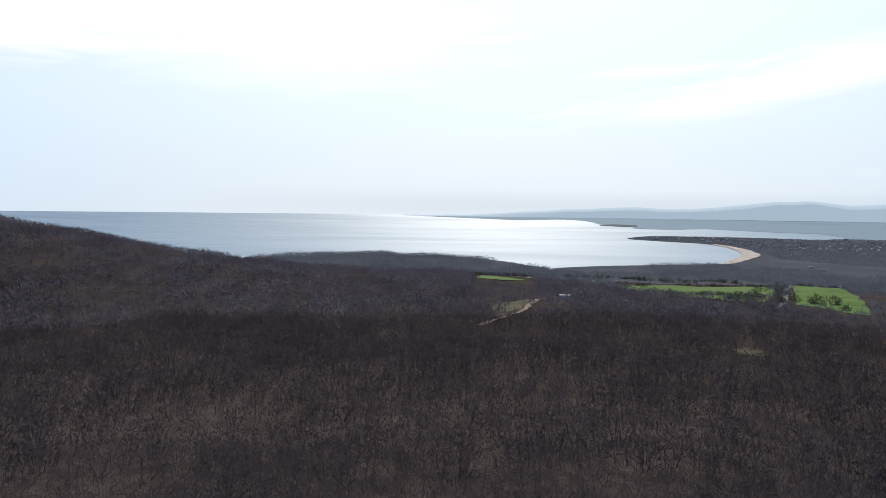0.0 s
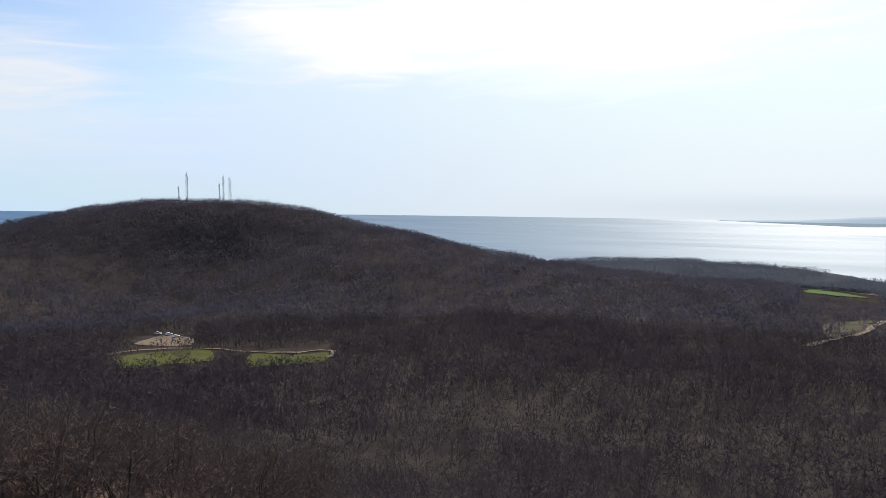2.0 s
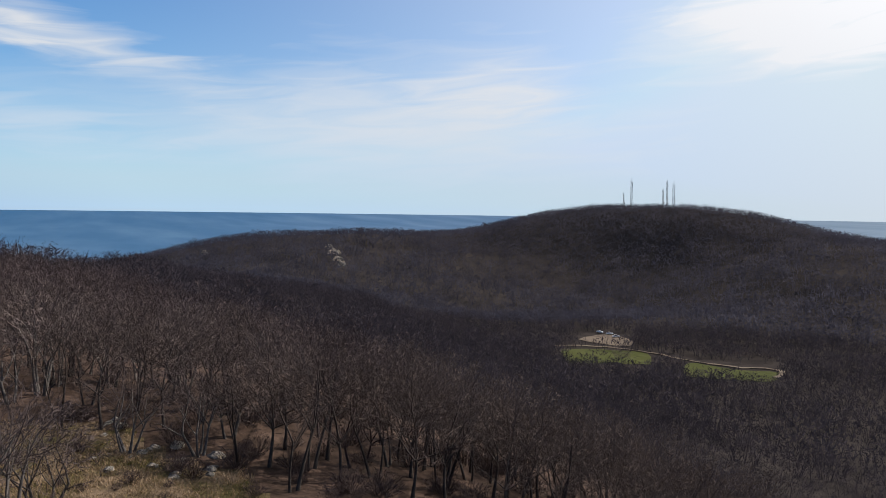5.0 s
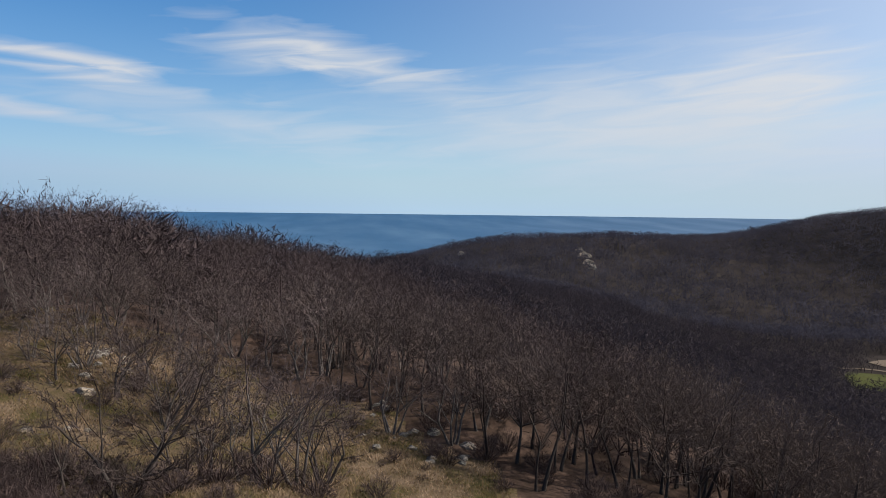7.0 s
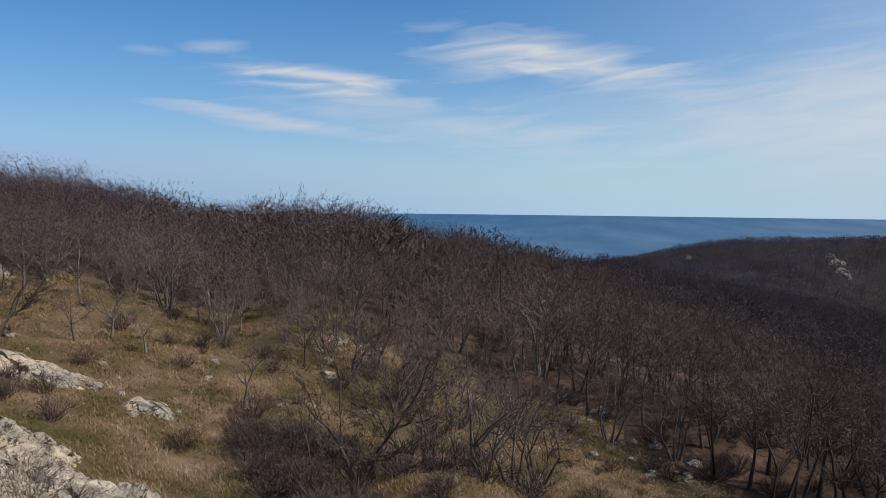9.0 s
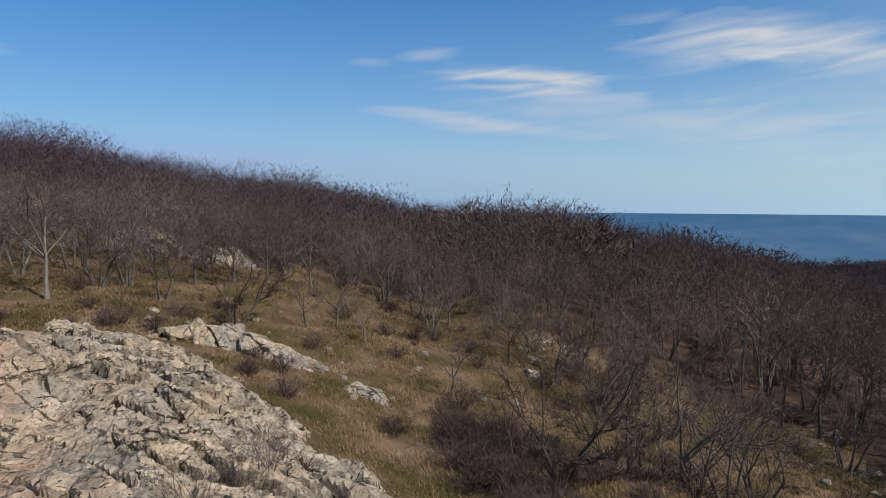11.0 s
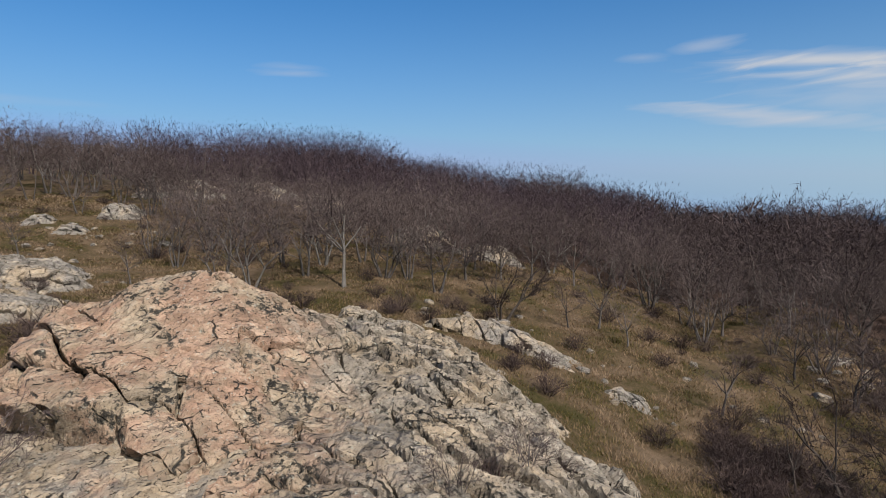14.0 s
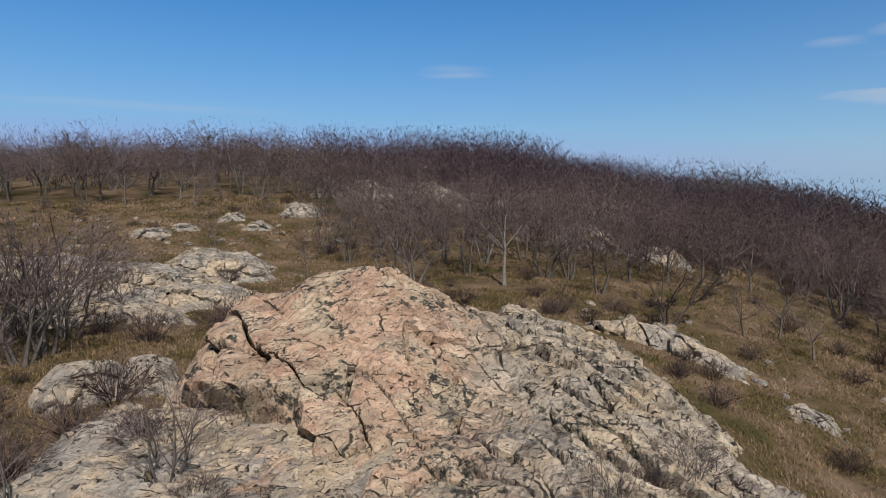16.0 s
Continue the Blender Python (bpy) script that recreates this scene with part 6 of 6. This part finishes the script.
for me in SHRUBS:
    c = np.array([v.co[:] for v in me.vertices])
    bushes.append(c[np.array([p.vertices[:] for p in me.polygons])])
woods("undergrowth", bushes, spot_x, spot_y, np.random.RandomState(3).uniform(0.9, 2.2, len(spot_x)), "dark leafless undergrowth at the foot of the wood", BRUSH, 9)


def grass():
    """Tufts of dry grass over the open slope, in one mesh."""
    g = np.random.RandomState(8)
    n = 130000
    b, r = np.radians(g.uniform(68, 198, n)), g.uniform(11 ** 1.3, 92 ** 1.3, n) ** (1 / 1.3)
    x, y = -np.sin(b) * r, np.cos(b) * r
    k = in_meadow(x, y) & (fractal(x * 0.5, y * 0.5, 14, 2) > -0.25)
    x, y, r = x[k], y[k], r[k]
    z = land(x, y)
    blades = 5
    m = len(x) * blades
    x, y, z, r = (np.repeat(q, blades) for q in (x, y, z, r))
    a, tilt = g.uniform(0, 2 * np.pi, m), g.uniform(0.4, 1.7, m)
    h = g.uniform(0.06, 0.19, m) * (1 + 0.8 * fractal(x * 0.2, y * 0.2, 19, 2))
    w = 0.009 + 0.0006 * r
    px, py = x + g.normal(0, 0.22, m), y + g.normal(0, 0.22, m)
    sx, sy = -np.sin(a) * w, np.cos(a) * w
    v = np.stack([np.stack([px - sx, py - sy, z - 0.03], -1), np.stack([px + sx, py + sy, z - 0.03], -1), np.stack([px + np.cos(a) * tilt * h, py + np.sin(a) * tilt * h, z + h], -1)], 1).reshape(-1, 3)
    ob = part("grass", mesh_of("grass", v, np.arange(len(v)).reshape(-1, 3)), BLADES)
    tagged(ob, "dry tan and olive grass tufts on the slope", "grass", kind="stuff")


grass()

# ---------------------------------------------------------------- masts on the hill, cars, shed, town
def box(bm, x0, x1, y0, y1, z0, z1):
    m = Matrix.Translation(((x0 + x1) / 2, (y0 + y1) / 2, (z0 + z1) / 2)) @ Matrix.Diagonal((x1 - x0, y1 - y0, z1 - z0, 1))
    bmesh.ops.create_cube(bm, size=1, matrix=m)


def rod(p, q, r, sides=4):
    s = Soup()
    s.tube([Vector(p), Vector(q)], [r, r], sides)
    return s


def mast(bearing, distance, height, width, panels, label):
    """A lattice mast: legs, bracing, aerials and a top spike."""
    base = spot(bearing, distance, -0.3)
    root = new("radio_mast")
    root.matrix_basis = Matrix.Translation(base) @ Matrix.Rotation(radians(bearing), 4, "Z")
    tagged(root, label, "mast", "masts on the hilltop")
    w = width / 2
    for sx, sy in ((-1, -1), (1, -1), (1, 1), (-1, 1)):
        part("leg", rod((sx * w, sy * w, 0), (sx * w * 0.75, sy * w * 0.75, height * 0.92), 0.26).mesh("leg"), STEEL, root)
    br = Soup()
    steps = max(6, int(height / (width * 1.2)))
    for k in range(steps):
        z0, z1 = height * 0.92 * k / steps, height * 0.92 * (k + 1) / steps
        for (ax, ay), (bx, by) in (((-1, -1), (1, -1)), ((1, -1), (1, 1)), ((1, 1), (-1, 1)), ((-1, 1), (-1, -1))):
            br.tube([Vector((ax * w * 0.88, ay * w * 0.88, z0)), Vector((bx * w * 0.88, by * w * 0.88, z1))], [0.16, 0.16], 3)
    part("bracing", br.mesh("bracing"), STEEL, root)
    part("spike", rod((0, 0, height * 0.9), (0, 0, height * 1.06), 0.3).mesh("spike"), STEEL, root)
    for k in range(panels):
        bm = bmesh.new()
        z = height * (0.95 - 0.11 * k)
        s = 1 if k % 2 else -1
        box(bm, s * w * 0.7 - 0.3 + s * 0.5, s * w * 0.7 + 0.3 + s * 0.5, -w - 0.35, -w, z - 1.3, z + 1.0)
        bmesh.ops.bevel(bm, geom=bm.edges[:], offset=0.06, segments=1, affect="EDGES")
        part("aerial", bm, CONCRETE, root, "pale panel aerial")
    bm = bmesh.new()
    bmesh.ops.create_cone(bm, cap_ends=True, segments=14, radius1=0.9, radius2=0.5, depth=0.5, matrix=Matrix.Translation((w + 0.6, -w, height * 0.35)) @ Matrix.Rotation(radians(90), 4, "X"))
    part("dish", bm, CONCRETE, root, "round dish aerial")


mast(46.0, 1000, 40, 2.6, 3, "tall dark lattice radio mast on the wooded hilltop")
mast(46.6, 1000, 21, 1.4, 1, "short thin lattice mast on the wooded hilltop")
mast(43.55, 1000, 27, 1.4, 1, "slim lattice mast on the wooded hilltop")
mast(43.25, 1000, 39, 1.8, 3, "tall slim lattice mast with aerials on the hilltop")
mast(42.75, 1000, 39, 3.0, 4, "tall broad lattice mast with aerials on the hilltop")


def car(bearing, distance, turn_by):
    p = spot(bearing, distance, 0.45)
    root = new("parked_car")
    root.matrix_basis = Matrix.Translation(p) @ Matrix.Rotation(radians(turn_by), 4, "Z")
    tagged(root, "white parked car on bare earth", "car", "parked cars")
    bm = bmesh.new()
    box(bm, -2.15, 2.15, -0.88, 0.88, 0.3, 0.95)
    bmesh.ops.bevel(bm, geom=bm.edges[:], offset=0.14, segments=2, affect="EDGES")
    part("body", bm, WHITE_PAINT, root)
    bm = bmesh.new()
    box(bm, -1.5, 0.9, -0.78, 0.78, 0.9, 1.45)
    for v in bm.verts:
        if v.co.z > 1.2:
            v.co.x, v.co.y = v.co.x * 0.72 - 0.1, v.co.y * 0.85
    bmesh.ops.bevel(bm, geom=bm.edges[:], offset=0.07, segments=2, affect="EDGES")
    part("windows", bm, GLASS_DARK, root, "dark car windows")
    bm = bmesh.new()
    box(bm, -1.2, 0.45, -0.66, 0.66, 1.42, 1.5)
    part("roof", bm, WHITE_PAINT, root)
    for x in (-1.35, 1.35):
        for y in (-0.85, 0.85):
            bm = bmesh.new()
            bmesh.ops.create_cone(bm, cap_ends=True, segments=14, radius1=0.33, radius2=0.33, depth=0.22, matrix=Matrix.Translation((x, y, 0.33)) @ Matrix.Rotation(radians(90), 4, "X"))
            part("wheel", bm, RUBBER, root, "black tyre")


car(47.4, 448, 60)
car(46.9, 440, 75)
car(48.2, 454, 20)


def house_kind(seed, w, d, h, flat_roof=False):
    root = new("house")
    bm = bmesh.new()
    box(bm, -w / 2, w / 2, -d / 2, d / 2, -1, h)
    part("wall", bm, CONCRETE, root)
    bm = bmesh.new()
    if flat_roof:
        box(bm, -w / 2 - 0.2, w / 2 + 0.2, -d / 2 - 0.2, d / 2 + 0.2, h, h + 0.4)
    else:
        a = [bm.verts.new((sx * (w / 2 + 0.4), sy * (d / 2 + 0.4), h)) for sx, sy in ((-1, -1), (1, -1), (1, 1), (-1, 1))]
        r = [bm.verts.new((sx * w * 0.3, 0, h + d * 0.32)) for sx in (-1, 1)]
        for f in ((a[0], a[1], r[1], r[0]), (a[2], a[3], r[0], r[1]), (a[1], a[2], r[1]), (a[3], a[0], r[0]), (a[3], a[2], a[1], a[0])):
            bm.faces.new(f)
    part("roof", bm, CONCRETE if flat_roof else TILES, root)
    pane = None
    for k in range(2 if w < 15 else 4):
        for f in range(min(2, int(h // 2.9))):
            bm = bmesh.new()
            box(bm, -0.6, 0.6, -0.04, 0.1, 0, 1.4)
            ob = part("window", bm if pane is None else pane, GLASS_DARK, root)
            if pane is None:
                pane = ob.data
            else:
                bm.free()
            ob.location = (-w / 2 + (k + 0.5) * w / (2 if w < 15 else 4), -d / 2, f * 2.9 + 1.0)
    return root


HOUSES = [house_kind(0, 9, 7, 5.8), house_kind(1, 12, 8, 8.7), house_kind(2, 18, 10, 9, True), house_kind(3, 8, 8, 3.2)]
rng = random.Random(55)
placed = 0
for k in range(4000):
    b, d = rng.uniform(-33.8, -16.5), rng.uniform(2060, 3200)
    far = np.interp(-b, [15.6, 18, 20.4, 22.3, 24.3, 26, 30, 34], [2930, 2740, 2690, 2600, 2420, 2250, 2250, 2400])
    if d < far + 30 or d > np.interp(-b, [15.6, 18.3, 23.3, 31, 34], [2960, 3150, 3190, 3150, 3260]) - 20:
        continue
    if rng.random() > (0.35 if b > -21 else 1.0):
        continue
    p = toward(b, d)
    p.z = float(sheet_z(d)) + 0.9
    src = HOUSES[placed % 4]
    m = Matrix.LocRotScale(p, Euler((0, 0, radians(b + rng.choice((0, 90, 20, -25))))), None)
    if placed < 4:
        src.matrix_basis = m
        ob = src
    else:
        ob = copy_thing(src, m)
    ob.scale = (0.5, 0.5, 0.5)
    tagged(ob, "small pale town house with a dull roof", "house", "houses of the seaside town")
    placed += 1
    if placed >= 260:
        break
for b, d, s in ((-30.75, 3180, 1.5), (-27.4, 2000, 0.8), (-28.6, 1560, 0.6), (-29.4, 1500, 0.6), (-14.5, 1010, 0.35), (-17.0, 1030, 0.35), (-30.5, 1060, 0.4), (-12.6, 1000, 0.3), (-16.0, 3000, 0.5)):
    p = toward(b, d)
    p.z = max(land_at(p.x, p.y), float(sheet_z(d)) + 0.9)
    ob = copy_thing(HOUSES[2], Matrix.LocRotScale(p, Euler((0, 0, radians(b + 10))), None))
    ob.scale = (s * 0.7, s * 0.7, s * 0.6)
    tagged(ob, "large pale flat-roofed building", "building", "large buildings near the coast")
# long shed by the track
p = spot(-10.3, 632, 1.6)
shed = new("shed")
shed.matrix_basis = Matrix.LocRotScale(p, Euler((0, 0, radians(-4))), None)
tagged(shed, "long low pale shed among bare woods", "shed")
bm = bmesh.new()
box(bm, -4.3, 4.3, -2, 2, -2, 2.2)
part("wall", bm, CONCRETE, shed)
bm = bmesh.new()
box(bm, -4.7, 4.7, -2.4, 2.4, 2.2, 2.5)
part("roof", bm, CONCRETE, shed, "pale sheet roof")


def town_trees():
    g = np.random.RandomState(15)
    n = 14000
    b, d = g.uniform(-36, -15.4, n), g.uniform(1650, 3270, n)
    near = np.interp(-b, [15.4, 18, 20.4, 22.3, 24.3, 25.5, 26.5, 34], [2880, 2720, 2650, 2580, 2300, 2060, 1800, 1650])
    far = np.interp(-b, [15.4, 18.3, 23.3, 31, 36], [2940, 3160, 3195, 3150, 3280])
    k = (d > near) & (d < far)
    b, d = b[k], d[k]
    x, y = -np.sin(np.radians(b)) * d, np.cos(np.radians(b)) * d
    t = round_crown(140, 8, 0.26, 0.4, 0.55, 0, 0.3)
    s = g.uniform(3, 7, len(x))[:, None, None]
    z = sheet_z(d)[:, None] + 0.6
    v = np.stack([t[None, :, :, 0] * s + x[:, None, None], t[None, :, :, 1] * s + y[:, None, None], t[None, :, :, 2] * s * 0.8 + z[:, :, None]], -1).reshape(-1, 3)
    me = mesh_of("town_trees", v, np.arange(len(v)).reshape(-1, 3))
    ob = part("town_trees", me, HAZY_FAR_WOODS)
    tagged(ob, "dark trees among the houses of the town", "trees", kind="stuff")


town_trees()
